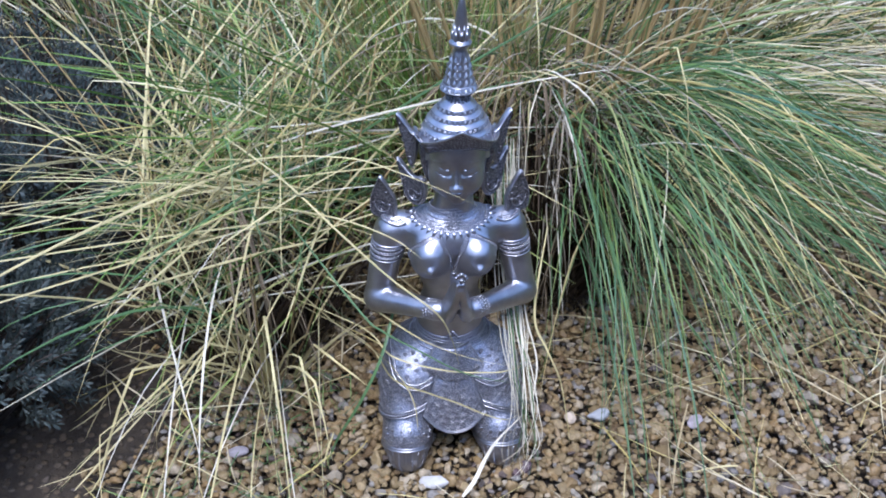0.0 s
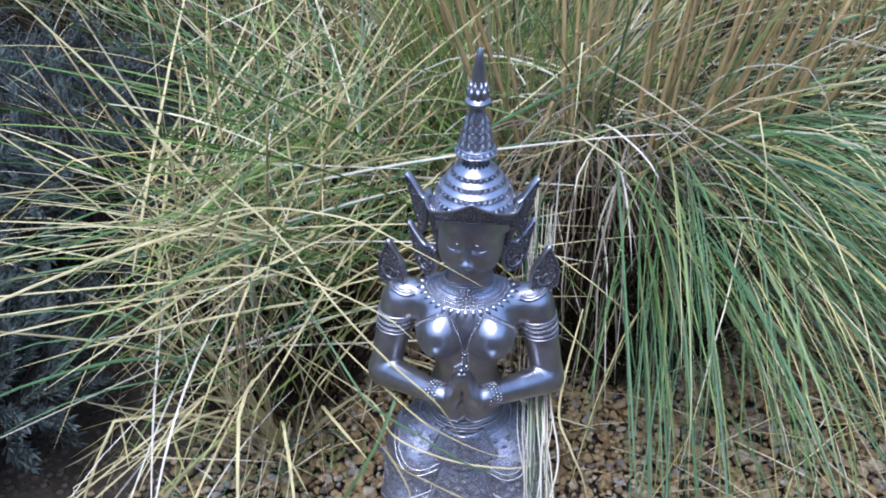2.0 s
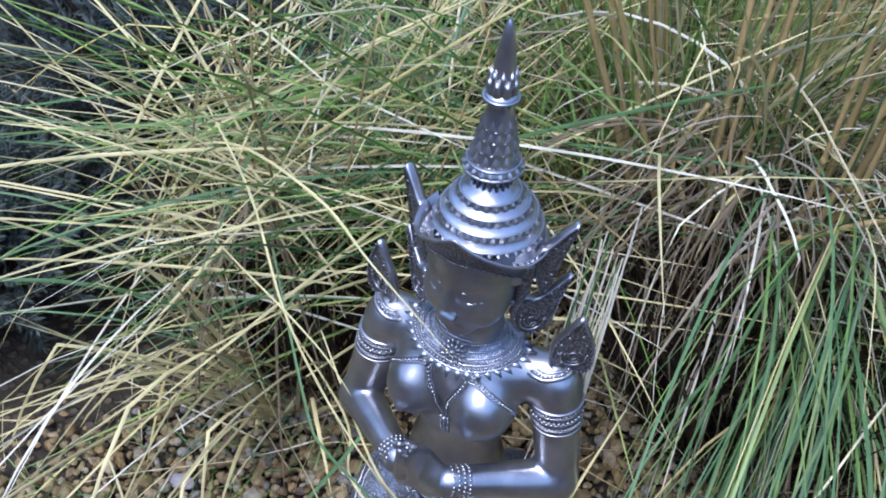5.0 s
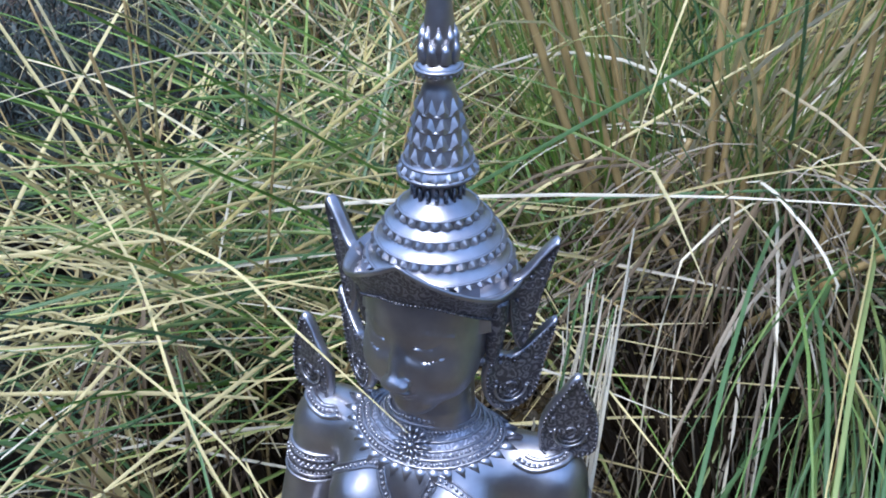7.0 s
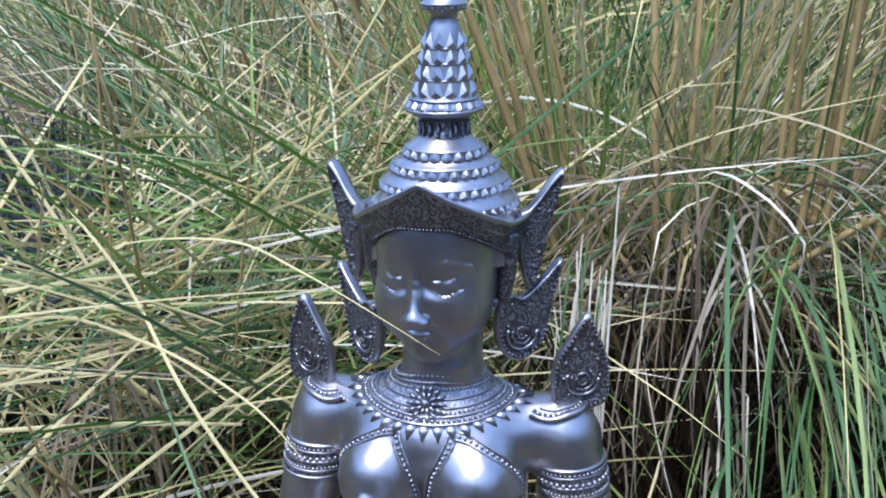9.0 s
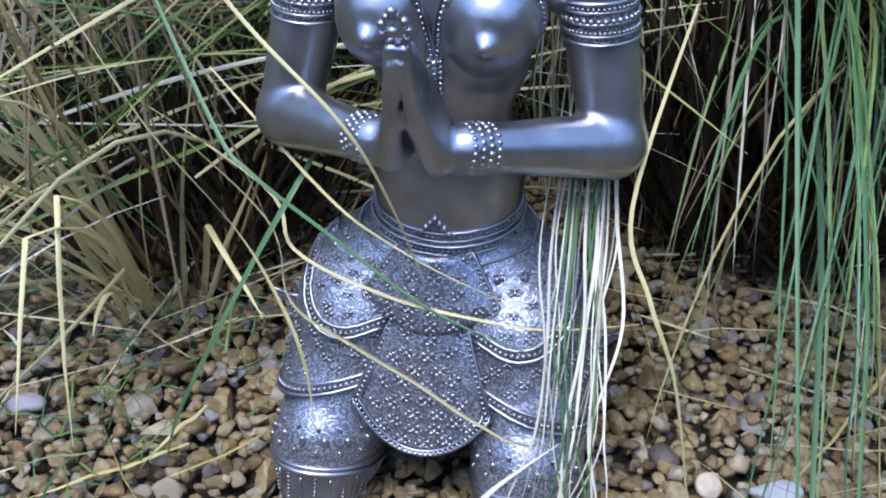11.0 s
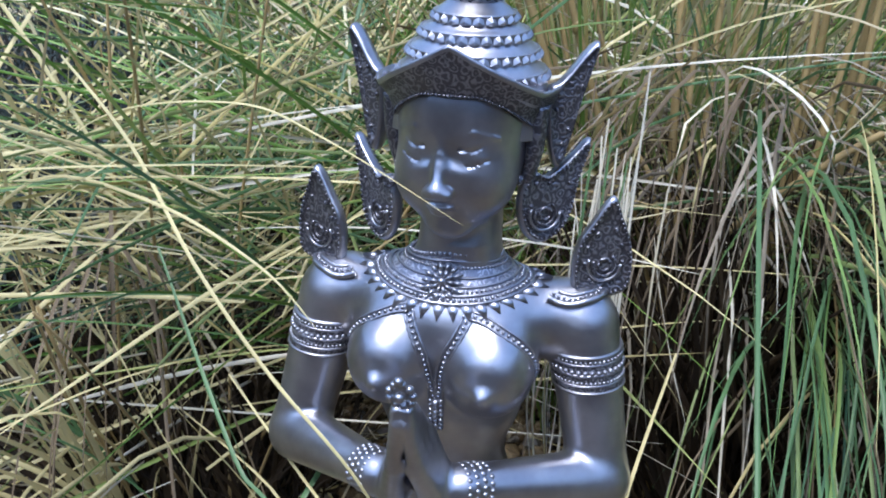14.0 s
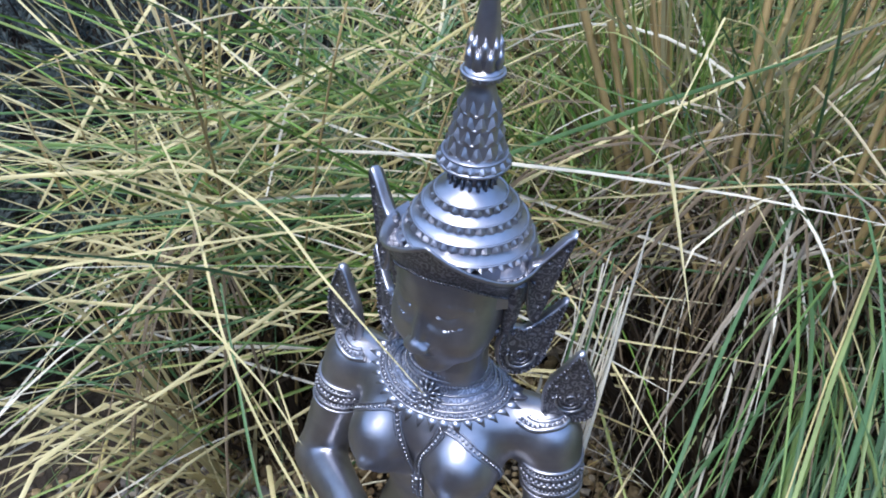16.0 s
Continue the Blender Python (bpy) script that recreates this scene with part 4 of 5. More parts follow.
def loose_stone(label, at, dims, turn, seed, colour):
    """One larger, flatter stone lying on the gravel."""
    m, nn, ll, p = material("stone_" + str(seed))
    s = noise_node(nn, ll, 90, 5)
    c = ramp(nn, [(0.3, tuple(x * 0.7 for x in colour)), (0.7, colour)])
    ll.new(s.outputs["Fac"], c.inputs[0])
    ll.new(c.outputs[0], p.inputs["Base Color"])
    p.inputs["Roughness"].default_value = 0.7
    bump(nn, ll, s.outputs["Fac"], 0.5, 0.003, p)
    bm = bmesh.new()
    bmesh.ops.create_icosphere(bm, subdivisions=3, radius=0.5)
    r = np.random.default_rng(seed)
    planes = [(unit(r.normal(size=3)), r.uniform(0.28, 0.42)) for _ in range(9)]
    for v in bm.verts:
        co = np.array(v.co)
        for q, cut in planes:
            d = co @ q
            if d > cut:
                co = co - q * (d - cut) * 0.9
        v.co = Vector(co * np.array(dims)) * (1 + 0.04 * noise.noise(Vector(co * 9 + seed)))
    for q in bm.faces:
        q.smooth = True
    me = bpy.data.meshes.new("stone")
    bm.to_mesh(me)
    bm.free()
    me.materials.append(m)
    ob = tagged(new("stone", me), label, "stone")
    ob.matrix_basis = pose(at[0], at[1], at[2], 6, -5, turn)


loose_stone("flat pale grey stone lying on brown gravel", (0.212, -0.022, 0.011), (0.036, 0.024, 0.014), 20, 1, (0.36, 0.37, 0.39))
loose_stone("pale tan flat stone half buried in gravel", (0.173, -0.022, 0.010), (0.024, 0.019, 0.012), 70, 2, (0.50, 0.41, 0.32))
loose_stone("whitish grey flat stone between the statue's knees", (-0.031, -0.126, 0.010), (0.042, 0.024, 0.013), -8, 3, (0.48, 0.47, 0.46))
loose_stone("dark purple-brown stone beside the statue's knee", (0.092, -0.112, 0.010), (0.022, 0.018, 0.015), 30, 4, (0.10, 0.065, 0.075))
loose_stone("dark purple-brown stone beside the statue's knee", (0.078, -0.122, 0.009), (0.017, 0.014, 0.012), 80, 5, (0.11, 0.07, 0.075))
loose_stone("grey-mauve stone lying on brown gravel", (0.346, -0.047, 0.010), (0.028, 0.021, 0.013), 45, 6, (0.33, 0.29, 0.31))
loose_stone("grey-mauve stone lying on brown gravel", (-0.293, -0.049, 0.010), (0.032, 0.020, 0.013), 10, 7, (0.31, 0.28, 0.30))
loose_stone("whitish grey flat stone on gravel at the grass edge", (0.92, 0.30, 0.012), (0.045, 0.030, 0.02), 10, 8, (0.48, 0.48, 0.47))

# ---- grass ----
def clear_of_statue(P):
    """Which of the blades (rows of places along each) keep clear of the statue and of the open air in front of it."""
    x, y, z = P[..., 0], P[..., 1], P[..., 2]
    half = np.interp(z, [0, 0.10, 0.18, 0.24, 0.36, 0.41, 0.44, 0.49, 0.52, 0.64], [0.115, 0.112, 0.085, 0.128, 0.122, 0.100, 0.085, 0.078, 0.034, 0.012])
    deep0 = np.interp(z, [0, 0.10, 0.20, 0.33, 0.40, 0.5, 0.52, 0.64], [-0.13, -0.12, -0.15, -0.15, -0.09, -0.08, -0.035, -0.02])
    deep1 = np.interp(z, [0, 0.10, 0.20, 0.33, 0.40, 0.5, 0.52, 0.64], [0.145, 0.11, 0.055, 0.05, 0.06, 0.06, 0.035, 0.02])
    inside = (np.abs(x - 0.003) < half) & (y > deep0) & (y < deep1) & (z < 0.645)
    front = (np.abs(x) < 0.16) & (y < -0.05) & (z > 0.02)
    lens = (y < -0.20) & (z > 0.24)
    return ~(inside | front | lens).any(1)


def ribbon(P, width, r, fold=0.28, flat=None):
    """Folded, tapering blades along rows of places; returns vertices and triangles."""
    n, k = P.shape[:2]
    tang = unit(np.gradient(P, axis=1))
    side = np.cross(tang, np.array([0, 0, 1.0]) + r.normal(0, 0.35, (n, 1, 3)))
    side = unit(side)
    up = np.cross(side, tang)
    tw = (r.normal(0, 0.7, n)[:, None] + r.normal(0, 0.9, n)[:, None] * np.linspace(0, 1, k))[..., None]
    a, b = side * np.cos(tw) + up * np.sin(tw), up * np.cos(tw) - side * np.sin(tw)
    s = np.linspace(0, 1, k)
    taper = np.clip(0.55 + s * 3, 0, 1) * (1 - s ** 3.0) ** 0.8 + 0.06
    w = (np.asarray(width)[:, None] * taper)[..., None] * 0.5
    V = np.stack([P - a * w, P + b * w * fold * 2, P + a * w], 2)
    i = np.arange(k - 1)
    q = []
    for c in (0, 1):
        q += [np.stack([i * 3 + c, i * 3 + c + 1, i * 3 + c + 4], 1), np.stack([i * 3 + c, i * 3 + c + 4, i * 3 + c + 3], 1)]
    T = np.concatenate(q)
    return V.reshape(-1, 3), (T[None] + (np.arange(n) * k * 3)[:, None, None]).reshape(-1, 3)


def arcs(r, base, az, length, lean0, lean1, power=1.0, k=10, wobble=0.10, kink=0.0):
    """Arching centre lines: az is the heading, lean the angle from upright at foot and tip."""
    n = len(base)
    s = np.linspace(0, 1, k)
    lean = lean0[:, None] + (lean1 - lean0)[:, None] * s[None] ** power
    if kink:
        at, by = r.uniform(0.25, 0.8, n), np.where(r.random(n) < kink, r.uniform(0.4, 1.5, n), 0)
        lean = lean + np.where(s[None] > at[:, None], by[:, None], 0)
    head = az[:, None] + np.cumsum(r.normal(0, wobble / 3, (n, k)), 1) + r.normal(0, wobble, n)[:, None] * s
    lean = lean + np.cumsum(r.normal(0, wobble / 4, (n, k)), 1)
    step = np.stack([np.sin(lean) * np.cos(head), np.sin(lean) * np.sin(head), np.cos(lean)], -1) * (length / (k - 1))[:, None, None]
    P = base[:, None] + np.cumsum(np.concatenate([np.zeros((n, 1, 3)), step[:, :-1]], 1), 1)
    floor = r.uniform(0.008, 0.030, n)[:, None]
    P[..., 2] = np.where(P[..., 2] < floor, floor + r.uniform(0, 0.004, P.shape[:2]), P[..., 2])
    return P


def sheaf(name, r, mat, parent, centre, spread, count, length, lean0, lean1, width, az=(0, 360), foot=(0, 0), power=1.0, wobble=0.10, kink=0.0, k=10, along=True, singly=False, bend=None):
    """A share of a tussock's leaves: each starts within spread of the centre at a height within foot."""
    a = np.radians(r.uniform(az[0], az[1], count))
    rad = spread * np.sqrt(r.random(count))
    b = a + r.normal(0, 0.6, count) if along else r.uniform(0, 2 * np.pi, count)
    base = np.column_stack([centre[0] + rad * np.cos(b), centre[1] + rad * np.sin(b), r.uniform(foot[0], foot[1], count)])
    first = r.uniform(lean0[0], lean0[1], count)
    last = first + r.uniform(bend[0], bend[1], count) if bend else r.uniform(lean1[0], lean1[1], count)
    P = arcs(r, base, a, r.uniform(length[0], length[1], count), np.radians(first), np.radians(last), power, k, wobble, kink)
    P = P[clear_of_statue(P)]
    # few leaves reach out over the lavender
    P = P[(P[..., 0].min(1) > -0.50) | (r.random(len(P)) < 0.28) | (P[:, 0, 1] > 1.3)]
    w = r.uniform(width[0], width[1], len(P))
    if singly:
        for j in range(len(P)):
            v, t = ribbon(P[j:j + 1], w[j:j + 1], r)
            part(name, fast_mesh(name, v, t, mat), parent)
        return
    v, t = ribbon(P, w, r)
    part(name, fast_mesh(name, v, t, mat), parent, "", "stuff")


def tussock(label):
    return tagged(new("grass_tussock"), label, "grass", "ornamental grass tussocks")


def stalk_bundle(r, parent, centre, spread, count, length, lean=(0, 14), thick=(0.0011, 0.0022), az=(0, 360), foot=(0, 0), singly=False):
    soup = Soup()
    for _ in range(count):
        a, b, rad = math.radians(r.uniform(*az)), r.uniform(0, 6.3), spread * math.sqrt(r.random())
        base = np.array([[centre[0] + rad * math.cos(b), centre[1] + rad * math.sin(b), r.uniform(*foot)]])
        P = arcs(r, base, np.array([a]), np.array([r.uniform(*length)]), np.radians([r.uniform(*lean)]), np.radians([r.uniform(*lean) * 1.5]), 1.0, 9, 0.05)
        if not clear_of_statue(P)[0]:
            continue
        one = Soup() if singly else soup
        w = r.uniform(*thick)
        tube(one, P[0], np.linspace(w, w * 0.6, 9), 6)
        if r.random() < 0.7:
            bead(one, P[0, int(r.integers(2, 6))], w * 1.08, 0, (1, 1, 1.8))
        if singly:
            part("flower_stalk", one.mesh("flower_stalk", [STALK]), parent)
    if not singly:
        part("stalk_mass", soup.mesh("stalk_mass", [STALK]), parent, "", "stuff")


r1 = np.random.default_rng(11)
# the great tussock behind the statue
big = tussock("large green and straw tussock drooping over the gravel")
C = (0.22, 0.43)
# near-black stems added to darken the hollow and block light from it
sheaf("shade_core", r1, SHADE_CORE, big, (0.21, 0.36), 0.14, 2600, (0.18, 0.42), (0, 30), (10, 60), (0.003, 0.006), wobble=0.15, k=5, along=False)
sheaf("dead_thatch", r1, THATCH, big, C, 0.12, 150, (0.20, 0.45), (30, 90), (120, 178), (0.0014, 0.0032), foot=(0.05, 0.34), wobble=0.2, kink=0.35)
sheaf("green_foliage", r1, GREEN, big, C, 0.10, 200, (0.40, 0.85), (35, 75), (110, 168), (0.0020, 0.0044), foot=(0.12, 0.34), az=(-125, 45), power=0.75, wobble=0.07)
sheaf("green_foliage", r1, GREEN, big, C, 0.12, 80, (0.40, 0.75), (0, 30), (20, 90), (0.0016, 0.0036), foot=(0.05, 0.30))
sheaf("straw_foliage", r1, STRAW, big, C, 0.11, 50, (0.40, 0.80), (35, 75), (110, 168), (0.0016, 0.0036), foot=(0.14, 0.36), az=(-125, 45), power=0.75, wobble=0.08, kink=0.1)
sheaf("leaf", r1, STRAW, big, (0.22, 0.41), 0.12, 22, (0.25, 0.55), (10, 80), (90, 175), (0.0015, 0.0032), foot=(0.12, 0.34), az=(-150, 30), wobble=0.12, kink=0.3, singly=True)
sheaf("leaf", r1, GREEN, big, (0.20, 0.32), 0.12, 50, (0.30, 0.60), (25, 80), (110, 172), (0.0016, 0.0036), foot=(0.12, 0.32), az=(-130, 20), wobble=0.06, singly=True)
sheaf("straw_foliage", r1, STRAW, big, (0.45, 0.42), 0.20, 150, (0.45, 0.90), (60, 85), (98, 140), (0.0014, 0.0032), foot=(0.10, 0.40), az=(-60, 30), wobble=0.07)
sheaf("green_foliage", r1, GREEN, big, (0.42, 0.40), 0.18, 110, (0.40, 0.80), (60, 85), (98, 145), (0.0014, 0.0034), foot=(0.10, 0.36), az=(-65, 20), wobble=0.07)
# pale dead leaves hang from a matted crown into the dark hollow
for mat, count in ((BLEACHED, 9), (STRAW, 12), (THATCH, 20)):
    sheaf("leaf", r1, mat, big, (0.14, 0.30), 0.075, count, (0.14, 0.36), (40, 125), (120, 178), (0.0012, 0.0027), foot=(0.28, 0.43), az=(-180, 40), power=0.7, wobble=0.14, kink=0.45, singly=True)
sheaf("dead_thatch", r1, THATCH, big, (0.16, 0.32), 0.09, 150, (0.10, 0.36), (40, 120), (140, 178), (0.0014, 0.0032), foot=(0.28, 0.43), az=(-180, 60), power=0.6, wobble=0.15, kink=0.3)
sheaf("green_foliage", r1, GREEN, big, (0.26, 0.32), 0.13, 210, (0.30, 0.60), (35, 95), (125, 177), (0.0012, 0.0029), foot=(0.20, 0.40), az=(-120, 15), power=0.6, wobble=0.11)
sheaf("straw_foliage", r1, STRAW, big, (0.26, 0.32), 0.13, 50, (0.30, 0.55), (35, 95), (125, 177), (0.0010, 0.0024), foot=(0.20, 0.40), az=(-120, 15), power=0.6, wobble=0.12, kink=0.15)
sheaf("straw_foliage", r1, BLEACHED, big, (0.47, 0.47), 0.20, 100, (0.40, 0.85), (55, 85), (95, 140), (0.0014, 0.0032), foot=(0.14, 0.42), az=(-60, 40), wobble=0.08, kink=0.1)
for x, y, turn in ((0.145, 0.30, 200), (0.165, 0.36, 80), (0.215, 0.31, 20), (0.245, 0.37, 40), (0.30, 0.36, 10), (0.36, 0.42, 0)):
    stalk_bundle(r1, big, (x, y), 0.026, 6 if x > 0.2 else 4, (0.60, 1.1), (1, 20), (0.0022, 0.0044), az=(turn - 25, turn + 25), singly=True)
for x, y, turn in ((0.125, 0.27, 100), (0.185, 0.28, 40), (0.215, 0.29, 20), (0.29, 0.34, 0)):
    stalk_bundle(r1, big, (x, y), 0.014, 3, (0.70, 1.1), (1, 12), (0.0030, 0.0046), az=(turn - 25, turn + 25), singly=True)

# the upright tussock straight behind the crown
mid_t = tussock("upright green tussock with tan stalks behind the statue")
C = (0.03, 0.56)
# a few near-black stems stand in for the shade at the foot
sheaf("shade_core", r1, SHADE_CORE, mid_t, C, 0.12, 300, (0.15, 0.32), (0, 30), (10, 60), (0.003, 0.006), wobble=0.15, k=5, along=False)
sheaf("green_foliage", r1, LIME, mid_t, (0.06, 0.44), 0.075, 330, (0.32, 0.66), (0, 20), (8, 75), (0.0016, 0.0034), foot=(0, 0.12), wobble=0.05)
sheaf("straw_foliage", r1, STRAW, mid_t, C, 0.13, 240, (0.45, 0.9), (0, 30), (20, 100), (0.0020, 0.0040), foot=(0, 0.2), wobble=0.12, kink=0.15)
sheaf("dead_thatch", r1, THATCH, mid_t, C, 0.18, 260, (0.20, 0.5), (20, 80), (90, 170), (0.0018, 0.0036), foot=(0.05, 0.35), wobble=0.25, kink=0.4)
for x, y, turn in ((0.06, 0.43, 160), (0.02, 0.50, 200), (0.11, 0.48, 60), (-0.04, 0.52, 190)):
    stalk_bundle(r1, mid_t, (x, y), 0.030, 5, (0.7, 1.2), (2, 24), (0.0020, 0.0040), az=(turn - 25, turn + 25), singly=True)

# the sprawling tussock at the statue's side
side = tussock("sprawling yellowed tussock leaning over lavender and gravel")
C = (-0.26, 0.14)
# low near-black stems put the inner shade in as colour
sheaf("shade_core", r1, SHADE_CORE, side, (-0.29, 0.22), 0.13, 600, (0.10, 0.24), (0, 35), (10, 70), (0.003, 0.006), wobble=0.15, k=5, along=False)
sheaf("leaf", r1, STRAW, side, (-0.25, 0.11), 0.06, 26, (0.22, 0.40), (5, 40), (15, 60), (0.0024, 0.0060), az=(140, 330), wobble=0.08, kink=0.1, singly=True)
sheaf("leaf", r1, STRAW, side, C, 0.10, 40, (0.45, 0.70), (20, 55), (65, 125), (0.0022, 0.0042), az=(130, 300), foot=(0.0, 0.25), power=0.7, wobble=0.04, kink=0.12, singly=True)
sheaf("leaf", r1, STRAW, side, (-0.30, 0.15), 0.17, 170, (0.30, 0.62), (35, 100), (0, 0), (0.0018, 0.0038), foot=(0.12, 0.36), bend=(0, 28), wobble=0.02, kink=0.08, along=False, singly=True)
sheaf("straw_foliage", r1, STRAW, side, (-0.28, 0.26), 0.18, 110, (0.30, 0.55), (20, 100), (0, 0), (0.0016, 0.0032), foot=(0.08, 0.34), bend=(-5, 25), wobble=0.02, kink=0.08, along=False)
sheaf("leaf", r1, STRAW, side, (-0.20, 0.12), 0.09, 80, (0.30, 0.62), (68, 95), (84, 112), (0.0018, 0.0036), az=(140, 285), foot=(0.27, 0.38), wobble=0.03, kink=0.06, along=False, singly=True)
sheaf("straw_foliage", r1, STRAW, side, (-0.28, 0.26), 0.14, 130, (0.30, 0.60), (62, 88), (84, 112), (0.0016, 0.0034), az=(60, 330), foot=(0.20, 0.40), wobble=0.04, kink=0.08, along=False)
sheaf("green_foliage", r1, GREEN, side, (-0.16, 0.30), 0.17, 240, (0.30, 0.6), (40, 95), (80, 115), (0.0018, 0.0036), az=(70, 310), foot=(0.15, 0.40), wobble=0.04, along=False, bend=(0, 35))
sheaf("green_foliage", r1, LIME, side, (-0.16, 0.30), 0.17, 200, (0.30, 0.6), (40, 95), (80, 115), (0.0018, 0.0036), az=(70, 310), foot=(0.15, 0.40), wobble=0.04, along=False, bend=(0, 35))
sheaf("leaf", r1, STRAW, side, (-0.22, 0.10), 0.06, 48, (0.40, 0.58), (20, 50), (105, 165), (0.0020, 0.0040), az=(190, 330), foot=(0.12, 0.3), wobble=0.05, kink=0.1, singly=True)
sheaf("leaf", r1, GREEN, side, (-0.22, 0.10), 0.08, 45, (0.40, 0.60), (20, 60), (95, 160), (0.0020, 0.0046), az=(180, 330), foot=(0.08, 0.3), wobble=0.05, singly=True)
sheaf("leaf", r1, STRAW, side, (-0.26, 0.10), 0.07, 34, (0.34, 0.56), (40, 80), (105, 150), (0.0018, 0.0034), az=(255, 330), foot=(0.12, 0.36), wobble=0.03, singly=True)
sheaf("leaf", r1, STRAW, side, (-0.25, 0.10), 0.06, 20, (0.25, 0.45), (8, 45), (30, 100), (0.0026, 0.0050), az=(140, 330), wobble=0.05, kink=0.2, singly=True)
sheaf("leaf", r1, BLEACHED, side, (-0.26, 0.10), 0.07, 30, (0.34, 0.56), (40, 85), (100, 150), (0.0018, 0.0034), az=(245, 330), foot=(0.12, 0.36), wobble=0.03, singly=True)
sheaf("leaf", r1, BLEACHED, side, (-0.30, 0.16), 0.15, 44, (0.28, 0.52), (62, 100), (0, 0), (0.0018, 0.0034), foot=(0.12, 0.38), bend=(0, 25), wobble=0.02, kink=0.1, along=False, singly=True)
sheaf("leaf", r1, BLEACHED, big, (0.18, 0.34), 0.11, 16, (0.22, 0.45), (10, 80), (90, 170), (0.0016, 0.0034), foot=(0.12, 0.40), wobble=0.12, kink=0.35, singly=True)
sheaf("leaf", r1, GREEN, side, (-0.26, 0.20), 0.14, 60, (0.30, 0.60), (35, 95), (0, 0), (0.0020, 0.0042), foot=(0.12, 0.36), bend=(0, 30), wobble=0.03, along=False, singly=True)
stalk_bundle(r1, side, C, 0.06, 20, (0.30, 0.62), (0, 38), (0.0010, 0.0020), singly=True)

# tussocks further back
for x, y, tall, green, straw, az in [(-0.52, 0.92, 0.62, 230, 260, (0, 360)), (-0.95, 1.30, 0.75, 230, 260, (0, 360)), (-0.20, 0.76, 0.60, 200, 110, (-70, 110)), (-0.10, 1.02, 0.85, 300, 330, (0, 360)), (0.66, 0.80, 0.70, 230, 340, (-100, 150)), (0.42, 1.10, 0.90, 150, 330, (0, 360)),
                                     (-0.36, 1.50, 0.95, 300, 300, (-80, 120)), (1.10, 1.05, 0.8, 250, 480, (0, 360)), (0.02, 1.6, 1.05, 300, 340, (0, 360)), (-1.15, 1.8, 1.0, 260, 300, (0, 360)), (0.95, 1.75, 1.0, 280, 340, (0, 360))]:
    t = tussock("arching tussock of mixed green and bleached grass")
    # near-black filler that gives each clump a shaded inside
    sheaf("shade_core", r1, SHADE_CORE, t, (x, y), 0.20, 700, (0.15, 0.36), (0, 35), (10, 70), (0.004, 0.008), wobble=0.15, k=5, along=False)
    sheaf("green_foliage", r1, GREEN, t, (x, y), 0.16, green, (tall * 0.5, tall * 1.1), (0, 40), (15, 95), (0.0026, 0.0052), foot=(0, 0.2), az=az, wobble=0.06)
    sheaf("straw_foliage", r1, STRAW, t, (x, y), 0.20, straw, (tall * 0.5, tall * 1.1), (5, 60), (40, 115), (0.0022, 0.0046), foot=(0.0, 0.3), az=az, wobble=0.08, kink=0.15)
    sheaf("dead_thatch", r1, THATCH, t, (x, y), 0.25, 240, (0.2, 0.55), (20, 85), (90, 170), (0.0020, 0.0042), foot=(0.0, 0.35), wobble=0.25, kink=0.4)
    stalk_bundle(r1, t, (x, y), 0.14, 22, (tall * 0.9, tall * 1.4), (0, 22), (0.0014, 0.0028))

# a far meadow that closes the view
far = np.random.default_rng(5)
n = 9000
base = np.column_stack([far.uniform(-5, 6, n), 2.0 + 7 * far.random(n) ** 1.5, np.zeros(n)])
P = arcs(far, base, far.uniform(0, 6.3, n), far.uniform(0.5, 1.15, n), np.radians(far.uniform(0, 35, n)), np.radians(far.uniform(40, 130, n)), 1.0, 6, 0.15)
half = n // 2
v1, t1 = ribbon(P[:half], far.uniform(0.004, 0.008, half), far)
v2, t2 = ribbon(P[half:], far.uniform(0.004, 0.008, n - half), far)
tagged(new("far_grass", fast_mesh("far_grass", v1, t1, GREEN)), "distant rough green grass", "grass", kind="stuff")
tagged(new("far_straw", fast_mesh("far_straw", v2, t2, STRAW)), "distant bleached straw grass", "grass", kind="stuff")


# ---- single blades that lie across the statue ----
def blade_run(name, points, width, mat, parent, label="", seed=0):
    P = catmull(points, 7)[None]
    v, t = ribbon(P, np.array([width]), np.random.default_rng(seed), 0.2)
    return part(name, fast_mesh(name, v, t, mat), parent, label)


blade_run("blade", [(-0.36, 0.10, 0.33), (-0.25, 0.05, 0.405), (-0.13, -0.01, 0.438), (-0.06, -0.05, 0.434), (0.022, -0.078, 0.405)], 0.0024, STRAW, side, "pale blade arching before the face", 1)
blade_run("blade", [(-0.36, 0.02, 0.30), (-0.25, -0.03, 0.385), (-0.15, -0.075, 0.398), (-0.08, -0.095, 0.378), (-0.045, -0.105, 0.352)], 0.0019, STRAW, side, "pale blade arching before the shoulder", 2)
blade_run("blade", [(-0.27, 0.04, 0.445), (-0.203, 0.0, 0.405), (-0.134, -0.06, 0.359), (-0.08, -0.088, 0.314), (-0.028, -0.104, 0.272), (-0.008, -0.092, 0.222), (0.004, -0.075, 0.165)], 0.0022, STRAW, side, "pale stem crossing the forearm", 3)
blade_run("blade", [(-0.26, 0.08, 0.20), (-0.119, 0.0, 0.177), (-0.08, -0.053, 0.167), (-0.018, -0.079, 0.161), (0.035, -0.082, 0.155), (0.072, -0.070, 0.146), (0.12, -0.03, 0.13)], 0.0022, STRAW, side, "", 4)
